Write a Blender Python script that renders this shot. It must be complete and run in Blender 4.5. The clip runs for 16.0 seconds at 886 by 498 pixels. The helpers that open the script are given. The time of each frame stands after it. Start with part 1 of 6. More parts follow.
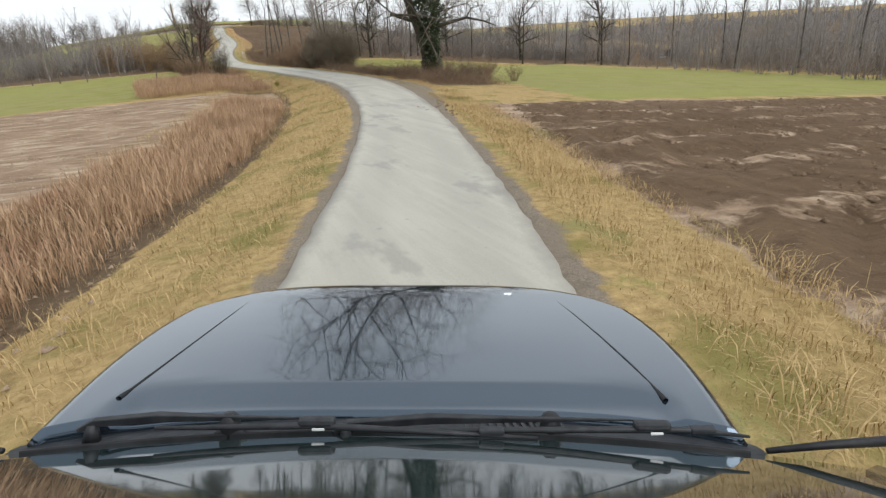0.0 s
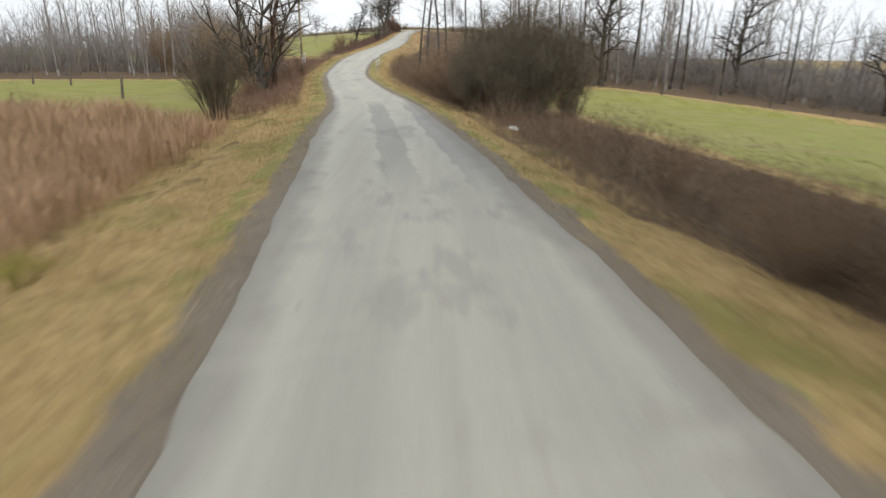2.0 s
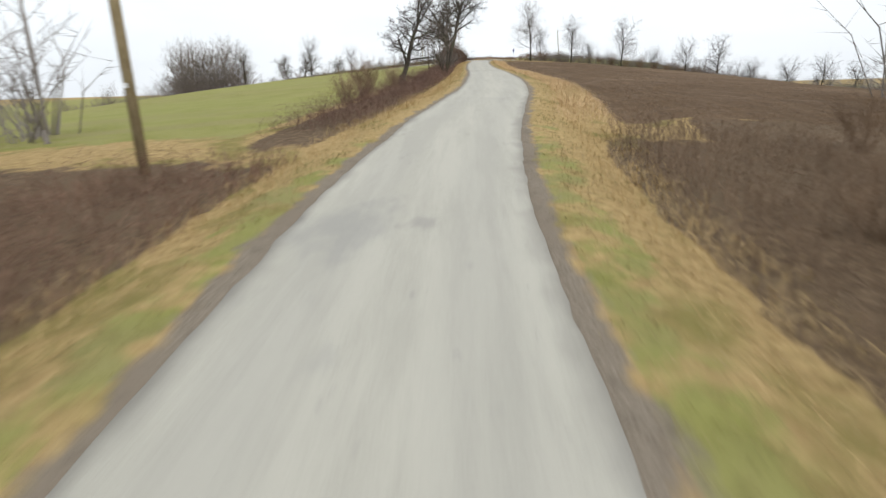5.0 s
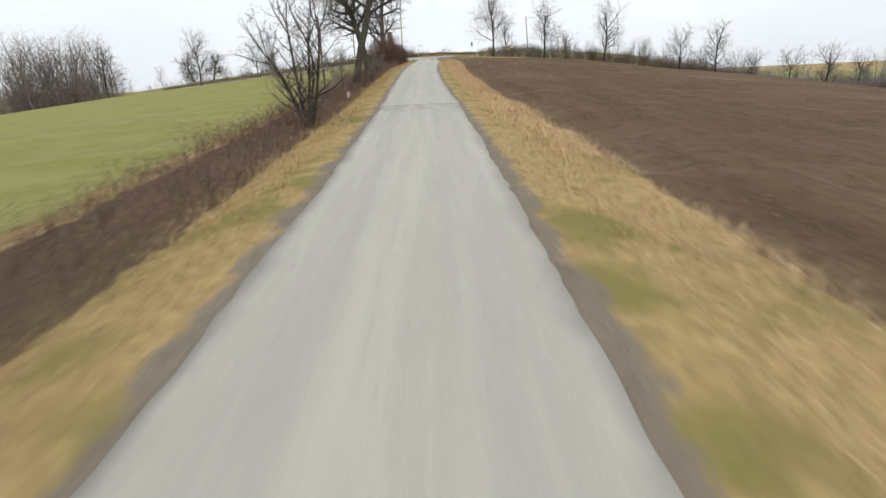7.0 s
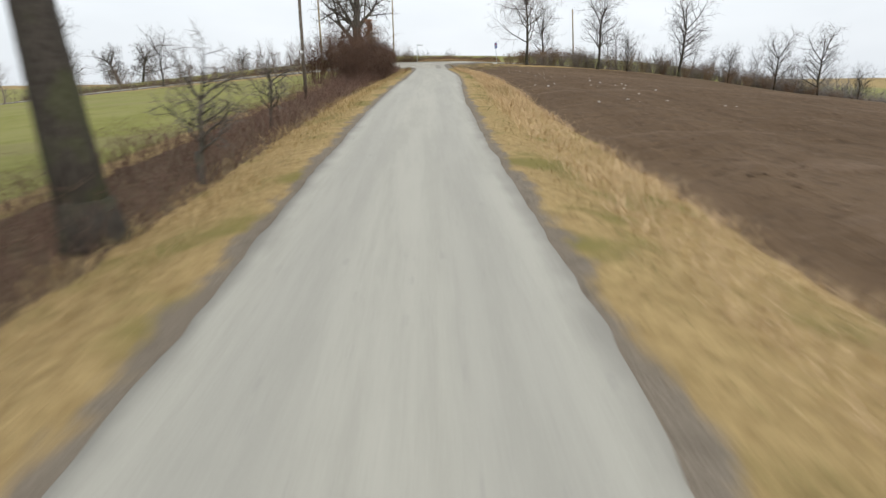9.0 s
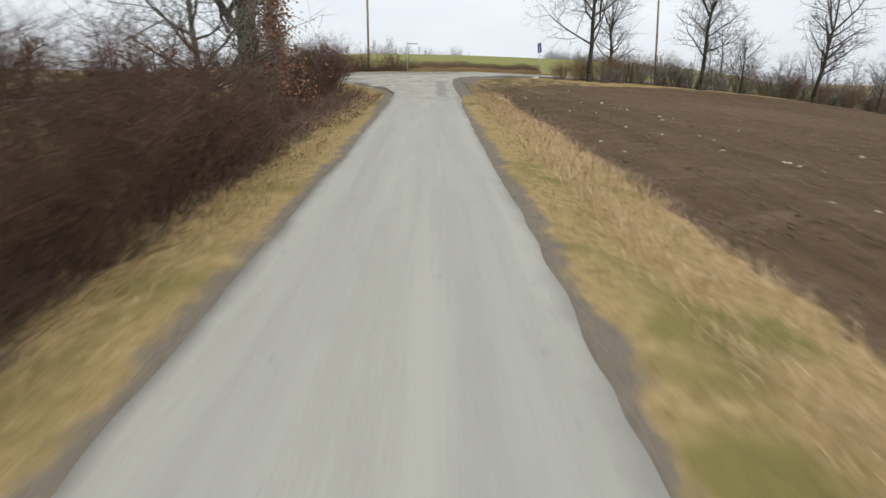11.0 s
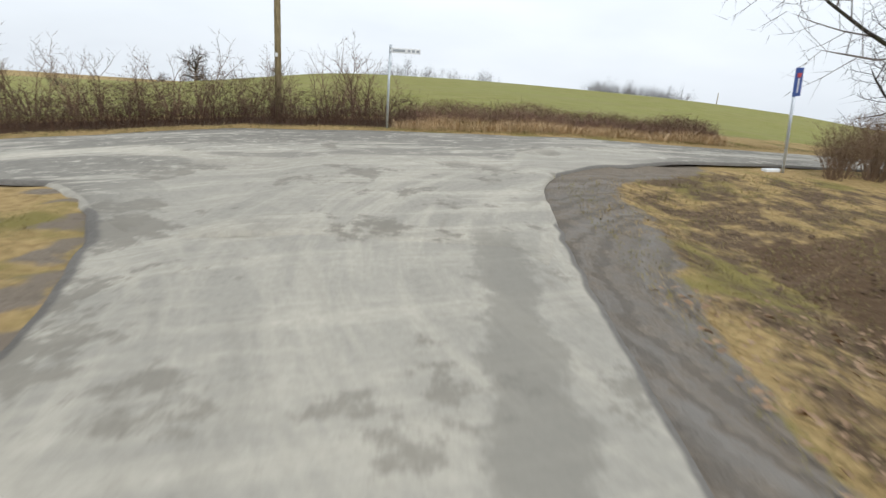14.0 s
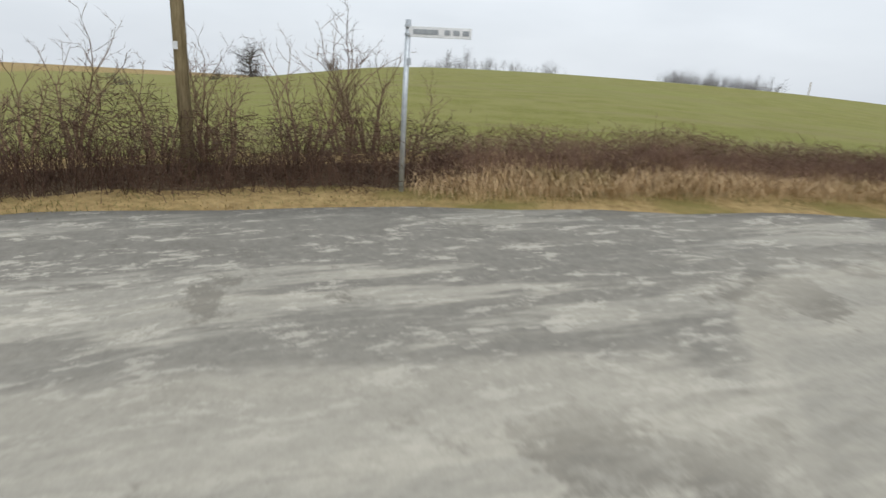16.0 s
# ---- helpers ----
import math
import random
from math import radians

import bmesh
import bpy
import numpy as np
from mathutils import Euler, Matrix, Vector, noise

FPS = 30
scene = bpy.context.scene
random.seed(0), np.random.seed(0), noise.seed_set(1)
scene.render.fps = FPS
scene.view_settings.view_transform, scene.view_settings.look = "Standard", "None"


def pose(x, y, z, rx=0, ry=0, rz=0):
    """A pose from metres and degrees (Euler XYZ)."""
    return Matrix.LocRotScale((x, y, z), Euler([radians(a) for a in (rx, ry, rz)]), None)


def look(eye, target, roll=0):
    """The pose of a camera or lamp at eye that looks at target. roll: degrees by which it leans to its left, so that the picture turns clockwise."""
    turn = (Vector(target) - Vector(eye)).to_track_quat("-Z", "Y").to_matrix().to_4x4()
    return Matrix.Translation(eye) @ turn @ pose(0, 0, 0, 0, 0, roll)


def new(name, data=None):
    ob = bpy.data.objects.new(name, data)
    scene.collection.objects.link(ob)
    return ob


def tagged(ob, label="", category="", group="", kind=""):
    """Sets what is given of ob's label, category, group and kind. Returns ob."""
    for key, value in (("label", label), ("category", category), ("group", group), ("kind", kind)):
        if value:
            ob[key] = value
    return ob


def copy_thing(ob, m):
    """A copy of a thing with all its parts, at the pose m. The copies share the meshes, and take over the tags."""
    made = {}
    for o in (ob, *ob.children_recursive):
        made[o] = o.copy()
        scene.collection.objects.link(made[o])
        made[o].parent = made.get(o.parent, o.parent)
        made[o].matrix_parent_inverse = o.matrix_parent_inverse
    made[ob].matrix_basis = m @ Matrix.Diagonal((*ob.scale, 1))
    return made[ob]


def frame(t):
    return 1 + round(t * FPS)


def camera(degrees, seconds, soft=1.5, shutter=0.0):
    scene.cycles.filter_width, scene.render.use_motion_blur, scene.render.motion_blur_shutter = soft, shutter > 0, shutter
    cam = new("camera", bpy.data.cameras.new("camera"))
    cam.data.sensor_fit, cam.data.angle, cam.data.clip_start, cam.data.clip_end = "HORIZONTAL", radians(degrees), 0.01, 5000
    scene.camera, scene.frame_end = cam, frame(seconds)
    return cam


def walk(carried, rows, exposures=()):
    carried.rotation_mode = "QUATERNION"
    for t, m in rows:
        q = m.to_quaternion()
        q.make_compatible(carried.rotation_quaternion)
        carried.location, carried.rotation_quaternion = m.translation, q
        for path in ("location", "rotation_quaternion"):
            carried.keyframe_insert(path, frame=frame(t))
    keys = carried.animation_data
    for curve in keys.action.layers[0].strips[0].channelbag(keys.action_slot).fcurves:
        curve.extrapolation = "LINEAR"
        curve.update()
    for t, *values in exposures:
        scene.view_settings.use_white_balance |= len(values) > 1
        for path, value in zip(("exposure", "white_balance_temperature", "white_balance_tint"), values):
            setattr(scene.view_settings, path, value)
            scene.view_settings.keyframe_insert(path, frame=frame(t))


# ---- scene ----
cam = camera(76.1, 16.0, soft=1.4, shutter=0.3)
PATH = [
    (0, (-4.233, -110.746, 1.111), (-3.591, -109.006, 0.361), -3.53),
    (0.034, (-4.233, -110.746, 1.111), (-3.591, -109.006, 0.361), -3.53),
    (0.5, (-0.703, -100.431, 0.409), (-0.167, -98.646, -0.318), -2.61),
    (1, (2.381, -90.182, -0.071), (2.765, -88.354, -0.786), -0.64),
    (1.5, (4.017, -79.412, -0.293), (4.259, -77.554, -0.993), 1.88),
    (2, (4.514, -68.901, -0.540), (4.574, -67.021, -1.221), 0.81),
    (2.5, (3.874, -59.103, -0.620), (3.798, -57.213, -1.270), 0.51),
    (3, (2.937, -49.915, -0.748), (2.733, -48.033, -1.394), -0.57),
    (3.5, (1.824, -41.573, -0.846), (1.547, -39.697, -1.480), 0.28),
    (4, (0.582, -33.707, -0.902), (0.288, -31.827, -1.520), -2.34),
    (4.2, (-0.030, -30.750, -0.912), (-0.280, -28.857, -1.510), -2.08),
    (4.7, (-1.050, -23.600, -0.750), (-1.224, -21.693, -1.331), -1.80),
    (5.2, (-1.500, -16.200, -0.400), (-1.550, -14.282, -0.974), -1.40),
    (5.75, (-1.000, -8.100, 0.141), (-0.940, -6.179, -0.436), -1.00),
    (6.3, (-0.009, -0.042, 0.701), (0.020, 1.879, 0.118), -0.96),
    (6.5, (0.005, 3.529, 0.891), (0.035, 5.449, 0.302), -2.02),
    (7, (0.179, 12.621, 1.326), (0.204, 14.536, 0.717), -2.59),
    (7.5, (0.118, 21.817, 1.630), (0.132, 23.730, 1.013), -2.90),
    (8, (0.128, 31.093, 1.953), (0.134, 33.010, 1.347), -3.35),
    (8.5, (-0.081, 40.057, 2.248), (-0.058, 41.976, 1.650), -2.37),
    (8.7, (-0.143, 43.586, 2.326), (-0.110, 45.504, 1.724), -1.66),
    (9.2, (-0.115, 52.231, 2.641), (-0.060, 54.148, 2.038), -0.09),
    (9.7, (0.117, 60.570, 3.087), (0.185, 62.489, 2.494), 1.13),
    (10.25, (0.413, 69.223, 3.601), (0.484, 71.143, 3.012), 1.77),
    (10.8, (0.545, 77.151, 3.995), (0.603, 79.066, 3.389), 1.35),
    (11, (0.530, 79.834, 4.093), (0.580, 81.746, 3.475), 0.90),
    (11.5, (0.479, 86.498, 4.303), (0.529, 88.416, 3.705), 1.00),
    (12, (0.572, 92.915, 4.421), (0.627, 94.834, 3.828), 2.12),
    (12.5, (0.679, 98.342, 4.503), (0.737, 100.260, 3.905), 3.91),
    (13, (0.966, 102.769, 4.593), (0.985, 104.695, 4.022), 4.70),
    (13.5, (0.711, 107.058, 4.705), (0.720, 108.987, 4.145), 4.30),
    (14, (0.511, 110.500, 4.812), (0.509, 112.433, 4.265), 3.78),
    (14.5, (0.454, 113.303, 4.989), (0.503, 115.229, 4.419), 3.96),
    (15, (0.623, 115.410, 5.111), (0.724, 117.330, 4.523), 1.56),
    (15.5, (0.494, 117.332, 5.153), (0.511, 119.252, 4.562), 2.38),
    (16, (0.123, 119.047, 5.196), (-0.078, 120.959, 4.610), 3.16),
]
walk(cam, [(t, look(eye, target, roll)) for t, eye, target, roll in PATH],
     exposures=[(0, 0.2, 6230, 10), (4.2, 0.2, 6230, 10), (7, 0.08, 6230, 10), (8.6, 0.06, 6230, 10), (11, -0.05, 6150, 10), (13.5, 0.06, 6070, 10), (14.3, 0.0, 6080, 10), (15, -0.13, 6100, 10), (16, -0.16, 6110, 10)])

# ---- overcast winter daylight ----
world = bpy.data.worlds.new("overcast_sky")
scene.world = world
world.use_nodes = True
wn, wl = world.node_tree.nodes, world.node_tree.links
wn.clear()
sky = wn.new("ShaderNodeTexSky")
sky.sky_type, sky.sun_disc = "NISHITA", False
sky.sun_elevation, sky.sun_rotation = radians(45), radians(150)
sky.air_density, sky.dust_density = 1.0, 4.0
clouds = wn.new("ShaderNodeTexNoise")
clouds.inputs["Scale"].default_value, clouds.inputs["Detail"].default_value = 1.6, 5
spread = wn.new("ShaderNodeMapping")
spread.inputs["Scale"].default_value = (1.0, 1.0, 3.0)
where = wn.new("ShaderNodeTexCoord")
wl.new(where.outputs["Generated"], spread.inputs["Vector"])
wl.new(spread.outputs["Vector"], clouds.inputs["Vector"])
tone = wn.new("ShaderNodeValToRGB")
tone.color_ramp.elements[0].position, tone.color_ramp.elements[0].color = 0.3, (6.75, 6.95, 7.05, 1)
tone.color_ramp.elements[1].position, tone.color_ramp.elements[1].color = 0.7, (8.75, 8.9, 8.85, 1)
wl.new(clouds.outputs["Fac"], tone.inputs["Fac"])
veil = wn.new("ShaderNodeMix")
veil.data_type = "RGBA"
veil.inputs["Factor"].default_value = 0.9
wl.new(sky.outputs["Color"], veil.inputs["A"])
wl.new(tone.outputs["Color"], veil.inputs["B"])
back = wn.new("ShaderNodeBackground")
back.inputs["Strength"].default_value = 0.122
wl.new(veil.outputs["Result"], back.inputs["Color"])
wl.new(back.outputs["Background"], wn.new("ShaderNodeOutputWorld").inputs["Surface"])
sun = new("sun", bpy.data.lights.new("sun", "SUN"))
sun.data.energy, sun.data.angle, sun.data.color = 1.6, radians(40), (1.0, 0.985, 0.96)
sun.matrix_world = look((0, 0, 0), (-0.35, 0.61, -0.71))

# ---- materials ----


class Nodes:
    """A small builder of node materials."""

    def __init__(self, name, rough=0.8, metal=0.0, spec=0.3):
        self.mat = bpy.data.materials.new(name)
        self.mat.use_nodes = True
        self.n, self.l = self.mat.node_tree.nodes, self.mat.node_tree.links
        self.bsdf = self.n["Principled BSDF"]
        self.bsdf.inputs["Roughness"].default_value = rough
        self.bsdf.inputs["Metallic"].default_value = metal
        self.bsdf.inputs["Specular IOR Level"].default_value = spec
        self.geo = self.n.new("ShaderNodeNewGeometry")
        self.obj = self.n.new("ShaderNodeTexCoord")

    def put(self, value, socket):
        if hasattr(value, "links"):
            self.l.new(value, socket)
        elif isinstance(value, tuple):
            socket.default_value = (*value, 1)[:4] if len(value) == 3 and socket.type == "RGBA" else value
        else:
            socket.default_value = value

    def noise(self, scale, detail=4, rough=0.55, stretch=None, world=True, turn=0.0):
        t = self.n.new("ShaderNodeTexNoise")
        t.inputs["Scale"].default_value, t.inputs["Detail"].default_value, t.inputs["Roughness"].default_value = scale, detail, rough
        src = self.geo.outputs["Position"] if world else self.obj.outputs["Object"]
        if stretch:
            m = self.n.new("ShaderNodeMapping")
            m.vector_type = "TEXTURE"
            m.inputs["Scale"].default_value = tuple(1 / v for v in stretch)
            m.inputs["Rotation"].default_value = (0, 0, turn)
            self.l.new(src, m.inputs["Vector"])
            src = m.outputs["Vector"]
        self.l.new(src, t.inputs["Vector"])
        return t.outputs["Fac"]

    def attr(self, name):
        a = self.n.new("ShaderNodeAttribute")
        a.attribute_name = name
        return a.outputs["Fac"]

    def math(self, op, a, b=0.0, c=0.0):
        m = self.n.new("ShaderNodeMath")
        m.operation = op
        for v, s in zip((a, b, c), m.inputs):
            self.put(v, s)
        return m.outputs[0]

    def span(self, v, a, b, lo=0.0, hi=1.0):
        m = self.n.new("ShaderNodeMapRange")
        m.interpolation_type = "SMOOTHSTEP"
        self.put(v, m.inputs["Value"])
        for s, x in zip(("From Min", "From Max", "To Min", "To Max"), (a, b, lo, hi)):
            m.inputs[s].default_value = x
        return m.outputs["Result"]

    def mix(self, f, a, b, blend="MIX"):
        m = self.n.new("ShaderNodeMix")
        m.data_type, m.blend_type = "RGBA", blend
        self.put(f, m.inputs["Factor"])
        self.put(a, m.inputs["A"])
        self.put(b, m.inputs["B"])
        return m.outputs["Result"]

    def ramp(self, f, *stops):
        r = self.n.new("ShaderNodeValToRGB")
        while len(r.color_ramp.elements) < len(stops):
            r.color_ramp.elements.new(0.5)
        for e, (p, c) in zip(r.color_ramp.elements, stops):
            e.position, e.color = p, (*c, 1)
        self.put(f, r.inputs["Fac"])
        return r.outputs["Color"]

    def color(self, c):
        self.put(c, self.bsdf.inputs["Base Color"])
        return self

    def bump(self, h, strength=0.5, distance=0.02):
        b = self.n.new("ShaderNodeBump")
        b.inputs["Strength"].default_value, b.inputs["Distance"].default_value = strength, distance
        self.l.new(h, b.inputs["Height"])
        self.l.new(b.outputs["Normal"], self.bsdf.inputs["Normal"])
        return self


def simple(name, a, b, scale=6.0, rough=0.8, metal=0.0, bump=0.3, spec=0.3, fine=40.0):
    """Two tones mixed by coarse and fine noise, with a light relief."""
    k = Nodes(name, rough, metal, spec)
    f = k.math("ADD", k.math("MULTIPLY", k.noise(scale), 0.6), k.math("MULTIPLY", k.noise(fine, 3), 0.4))
    k.color(k.ramp(f, (0.35, a), (0.65, b)))
    k.bump(k.noise(fine, 3), bump, 0.01)
    return k.mat


def bark(name, a, b, green=0.0):
    k = Nodes(name, 0.9, 0, 0.15)
    ridges = k.noise(9.0, 4, 0.6, (3.0, 3.0, 0.5), world=False)
    base = k.ramp(ridges, (0.3, a), (0.68, b))
    if green:
        base = k.mix(k.span(k.noise(1.4, 3), 0.5, 0.66, 0, green), base, (0.075, 0.085, 0.03))
    k.color(base)
    k.bump(ridges, 0.7, 0.03)
    return k.mat


def blades(name, a, b, c, patch=0.45, lo=0.54, hi=0.7):
    """Grass: the tone changes by patches and from blade to blade (the tint attribute)."""
    k = Nodes(name, 0.75, 0, 0.2)
    t = k.attr("tint")
    k.color(k.mix(k.span(k.noise(patch, 3), lo, hi), k.ramp(t, (0.0, a), (1.0, b)), c))
    return k.mat


BARK = bark("oak_bark", (0.024, 0.02, 0.016), (0.08, 0.068, 0.054), 0.4)
BARK_PALE = bark("alder_bark", (0.05, 0.044, 0.036), (0.145, 0.128, 0.105), 0.35)
BARK_RED = bark("rusty_bark", (0.042, 0.027, 0.019), (0.115, 0.07, 0.047))
TWIG = simple("bare_twigs", (0.125, 0.105, 0.088), (0.25, 0.21, 0.178), 3, 0.9)
TWIG_DARK = simple("dark_twigs", (0.06, 0.05, 0.042), (0.14, 0.118, 0.098), 3, 0.9)
# a little paler than bare twigs, a touch of haze put into the colour
TWIG_WOOD = simple("wood_twigs_hazed", (0.15, 0.13, 0.112), (0.29, 0.258, 0.228), 0.3, 0.95)
# distance haze is painted into these twigs: paler and greyer than near ones
TWIG_HAZED = simple("haze_paled_twigs", (0.165, 0.155, 0.15), (0.28, 0.268, 0.262), 0.4, 0.95)
BRAMBLE = simple("bramble_stems", (0.052, 0.029, 0.019), (0.145, 0.084, 0.054), 1.2, 0.85)
BRAMBLE_RED = simple("red_bramble_stems", (0.082, 0.047, 0.035), (0.205, 0.125, 0.088), 1.2, 0.85)
SCRUB = simple("scrub_stems", (0.1, 0.065, 0.04), (0.265, 0.18, 0.112), 1.0, 0.9)
REDSTEM = simple("dogwood_stems", (0.095, 0.048, 0.04), (0.2, 0.11, 0.09), 1.5, 0.8)
WILLOW = simple("willow_stems", (0.19, 0.125, 0.068), (0.36, 0.25, 0.145), 1.5, 0.8)
IVY = simple("ivy_leaves", (0.018, 0.028, 0.012), (0.06, 0.075, 0.03), 5, 0.5, 0, 0.2)
REDDRY = simple("dry_red_stalks", (0.115, 0.066, 0.044), (0.29, 0.18, 0.12), 1.2, 0.9)
MOSSY = simple("tussock_blades", (0.2, 0.19, 0.035), (0.36, 0.32, 0.08), 6, 0.8)
PRIVET = simple("dark_scrub", (0.07, 0.055, 0.036), (0.165, 0.135, 0.092), 1.3, 0.85)
RUSSET = simple("withered_leaves", (0.15, 0.066, 0.032), (0.33, 0.165, 0.085), 4, 0.8)
LITTER = simple("fallen_leaves", (0.18, 0.108, 0.058), (0.38, 0.265, 0.165), 3, 0.85)
STRAW = blades("winter_grass", (0.3, 0.205, 0.088), (0.54, 0.39, 0.19), (0.2, 0.18, 0.06))
STRAW_PALE = blades("pale_grass", (0.37, 0.255, 0.13), (0.66, 0.48, 0.275), (0.31, 0.235, 0.105))
MOSS = blades("mossy_grass", (0.15, 0.135, 0.045), (0.27, 0.225, 0.085), (0.34, 0.255, 0.125), 0.8, 0.48, 0.6)
REED = blades("dead_reeds", (0.28, 0.172, 0.094), (0.54, 0.375, 0.235), (0.36, 0.22, 0.135))
WOODPOLE = bark("pole_wood", (0.2, 0.155, 0.08), (0.38, 0.31, 0.18))
POSTWOOD = simple("weathered_post", (0.07, 0.055, 0.042), (0.17, 0.14, 0.11), 7, 0.9)
DRYEARTH = simple("dry_earth", (0.19, 0.13, 0.085), (0.38, 0.29, 0.2), 3, 0.95)
GALV = simple("galvanised_steel", (0.42, 0.45, 0.47), (0.62, 0.65, 0.67), 9, 0.45, 0.6, 0.1)
WHITE = simple("white_paint", (0.62, 0.63, 0.62), (0.82, 0.82, 0.8), 5, 0.5, 0, 0.1)
RAILPAINT = simple("rail_paint", (0.34, 0.37, 0.37), (0.56, 0.6, 0.6), 6, 0.5, 0, 0.1)
BLACK = simple("black_plastic", (0.008, 0.008, 0.009), (0.02, 0.02, 0.022), 20, 0.55, 0, 0.1)
INK = simple("dark_print", (0.03, 0.03, 0.035), (0.06, 0.06, 0.065), 30, 0.6, 0, 0.0)
BLUE = simple("blue_sign_face", (0.015, 0.05, 0.22), (0.03, 0.08, 0.3), 12, 0.4, 0, 0.05)
RED = simple("red_print", (0.45, 0.05, 0.05), (0.55, 0.08, 0.07), 12, 0.45, 0, 0.05)
GREYBACK = simple("sign_back", (0.28, 0.3, 0.31), (0.42, 0.44, 0.45), 8, 0.5, 0.5, 0.05)
STONE = simple("field_stones", (0.34, 0.3, 0.25), (0.62, 0.58, 0.52), 6, 0.85)
CLOD = simple("earth_clods", (0.065, 0.041, 0.023), (0.2, 0.135, 0.083), 3, 0.95)
ROOF = simple("roof_tiles", (0.07, 0.06, 0.06), (0.13, 0.11, 0.11), 3, 0.8)
GLASS = simple("dark_panes", (0.03, 0.035, 0.04), (0.06, 0.065, 0.07), 2, 0.15, 0, 0.0, 0.5)
WATER = Nodes("brook_water", 0.08, 0, 0.5).color((0.05, 0.055, 0.045)).mat


def asphalt_material():
    """Worn pale tar with darker patches, bleached wheel tracks and dirty edges; u is the way across, 0 in the middle."""
    k = Nodes("worn_asphalt", 0.85, 0, 0.25)
    u = k.attr("u")
    fine, mid = k.noise(55, 4, 0.7), k.noise(3.2, 5, 0.6, (1, 0.35, 1))
    streak, big = k.noise(2.4, 5, 0.65, (1, 0.04, 1)), k.noise(0.33, 5, 0.65, (1, 0.5, 1))
    base = k.ramp(fine, (0.25, (0.31, 0.296, 0.248)), (0.75, (0.44, 0.42, 0.356)))
    base = k.mix(k.span(mid, 0.35, 0.7, 0, 0.3), base, (0.33, 0.315, 0.268))
    base = k.mix(k.span(streak, 0.4, 0.62, 0, 0.5), base, (0.455, 0.434, 0.368))
    track = k.math("ABSOLUTE", k.math("SUBTRACT", k.math("ABSOLUTE", u), 0.75))
    base = k.mix(k.span(track, 0.12, 0.5, 0.3, 0.0), base, (0.31, 0.297, 0.26))
    # the seam of coarse dark tar in the middle, and the mended edge
    worn = k.attr("seam")
    wander = k.math("ADD", u, k.math("MULTIPLY", k.math("SUBTRACT", k.noise(0.8, 5, 0.7), 0.5), 0.5))
    base = k.mix(k.math("MULTIPLY", worn, k.span(k.math("ABSOLUTE", wander), 0.26, 0.34, 0.55, 0.0)), base, (0.22, 0.212, 0.195))
    base = k.mix(k.math("MULTIPLY", worn, k.span(wander, 0.98, 1.04, 0.0, 0.6)), base, (0.2, 0.196, 0.19))
    # mended patches and bare, darker stretches
    patchy = k.attr("patchy")
    base = k.mix(k.math("MULTIPLY", patchy, k.span(big, 0.57, 0.66, 0, 0.35)), base, (0.2, 0.198, 0.195))
    base = k.mix(k.math("MULTIPLY", patchy, k.span(k.noise(0.9, 4, 0.65, (1, 0.4, 1)), 0.59, 0.67, 0, 0.4)), base, (0.2, 0.193, 0.18))
    base = k.mix(k.span(k.noise(5.0, 4, 0.7), 0.66, 0.7, 0, 0.45), base, (0.2, 0.195, 0.185))
    edge = k.math("ADD", k.math("ABSOLUTE", u), k.math("MULTIPLY", k.math("SUBTRACT", k.noise(1.1, 5, 0.65), 0.5), 0.45))
    base = k.mix(k.span(edge, 1.2, 1.5, 0, 0.6), base, (0.185, 0.172, 0.15))
    # dried mud carried onto the junction: streaks along the crossroad and arcs round both corners
    dirt = k.attr("dirt")
    base = k.mix(k.math("MULTIPLY", dirt, 0.75), base, k.ramp(k.noise(14, 5, 0.75), (0.3, (0.245, 0.226, 0.184)), (0.7, (0.36, 0.335, 0.28))))
    along = k.noise(1.0, 9, 0.74, (0.22, 1.7, 1), turn=0.36)
    crust = k.ramp(k.noise(11, 6, 0.75), (0.3, (0.38, 0.35, 0.282)), (0.7, (0.56, 0.52, 0.425)))
    base = k.mix(k.math("MULTIPLY", dirt, k.span(along, 0.46, 0.64, 0, 0.75)), base, crust)
    for cx, cy, off in ((6.3, 116.8, 0.0), (-8.5, 111.5, 7.0)):
        away = k.n.new("ShaderNodeVectorMath")
        away.operation = "SUBTRACT"
        k.l.new(k.geo.outputs["Position"], away.inputs[0])
        away.inputs[1].default_value = (cx, cy, 0)
        axes = k.n.new("ShaderNodeSeparateXYZ")
        k.l.new(away.outputs[0], axes.inputs[0])
        dist = k.math("SQRT", k.math("ADD", k.math("MULTIPLY", axes.outputs[0], axes.outputs[0]), k.math("MULTIPLY", axes.outputs[1], axes.outputs[1])))
        angle = k.math("ARCTAN2", axes.outputs[1], axes.outputs[0])
        polar = k.n.new("ShaderNodeCombineXYZ")
        k.l.new(k.math("MULTIPLY", dist, 2.1), polar.inputs[0])
        k.l.new(k.math("ADD", k.math("MULTIPLY", angle, 1.6), off), polar.inputs[1])
        arcs = k.n.new("ShaderNodeTexNoise")
        arcs.inputs["Scale"].default_value, arcs.inputs["Detail"].default_value, arcs.inputs["Roughness"].default_value = 1.0, 8, 0.7
        k.l.new(polar.outputs[0], arcs.inputs["Vector"])
        close = k.math("MULTIPLY", dirt, k.span(dist, 6.5, 11.0, 1.0, 0.0))
        base = k.mix(k.math("MULTIPLY", close, k.span(arcs.outputs["Fac"], 0.48, 0.62, 0, 0.55)), base, crust)
        base = k.mix(k.math("MULTIPLY", close, k.span(arcs.outputs["Fac"], 0.46, 0.32, 0, 0.55)), base, (0.25, 0.23, 0.188))
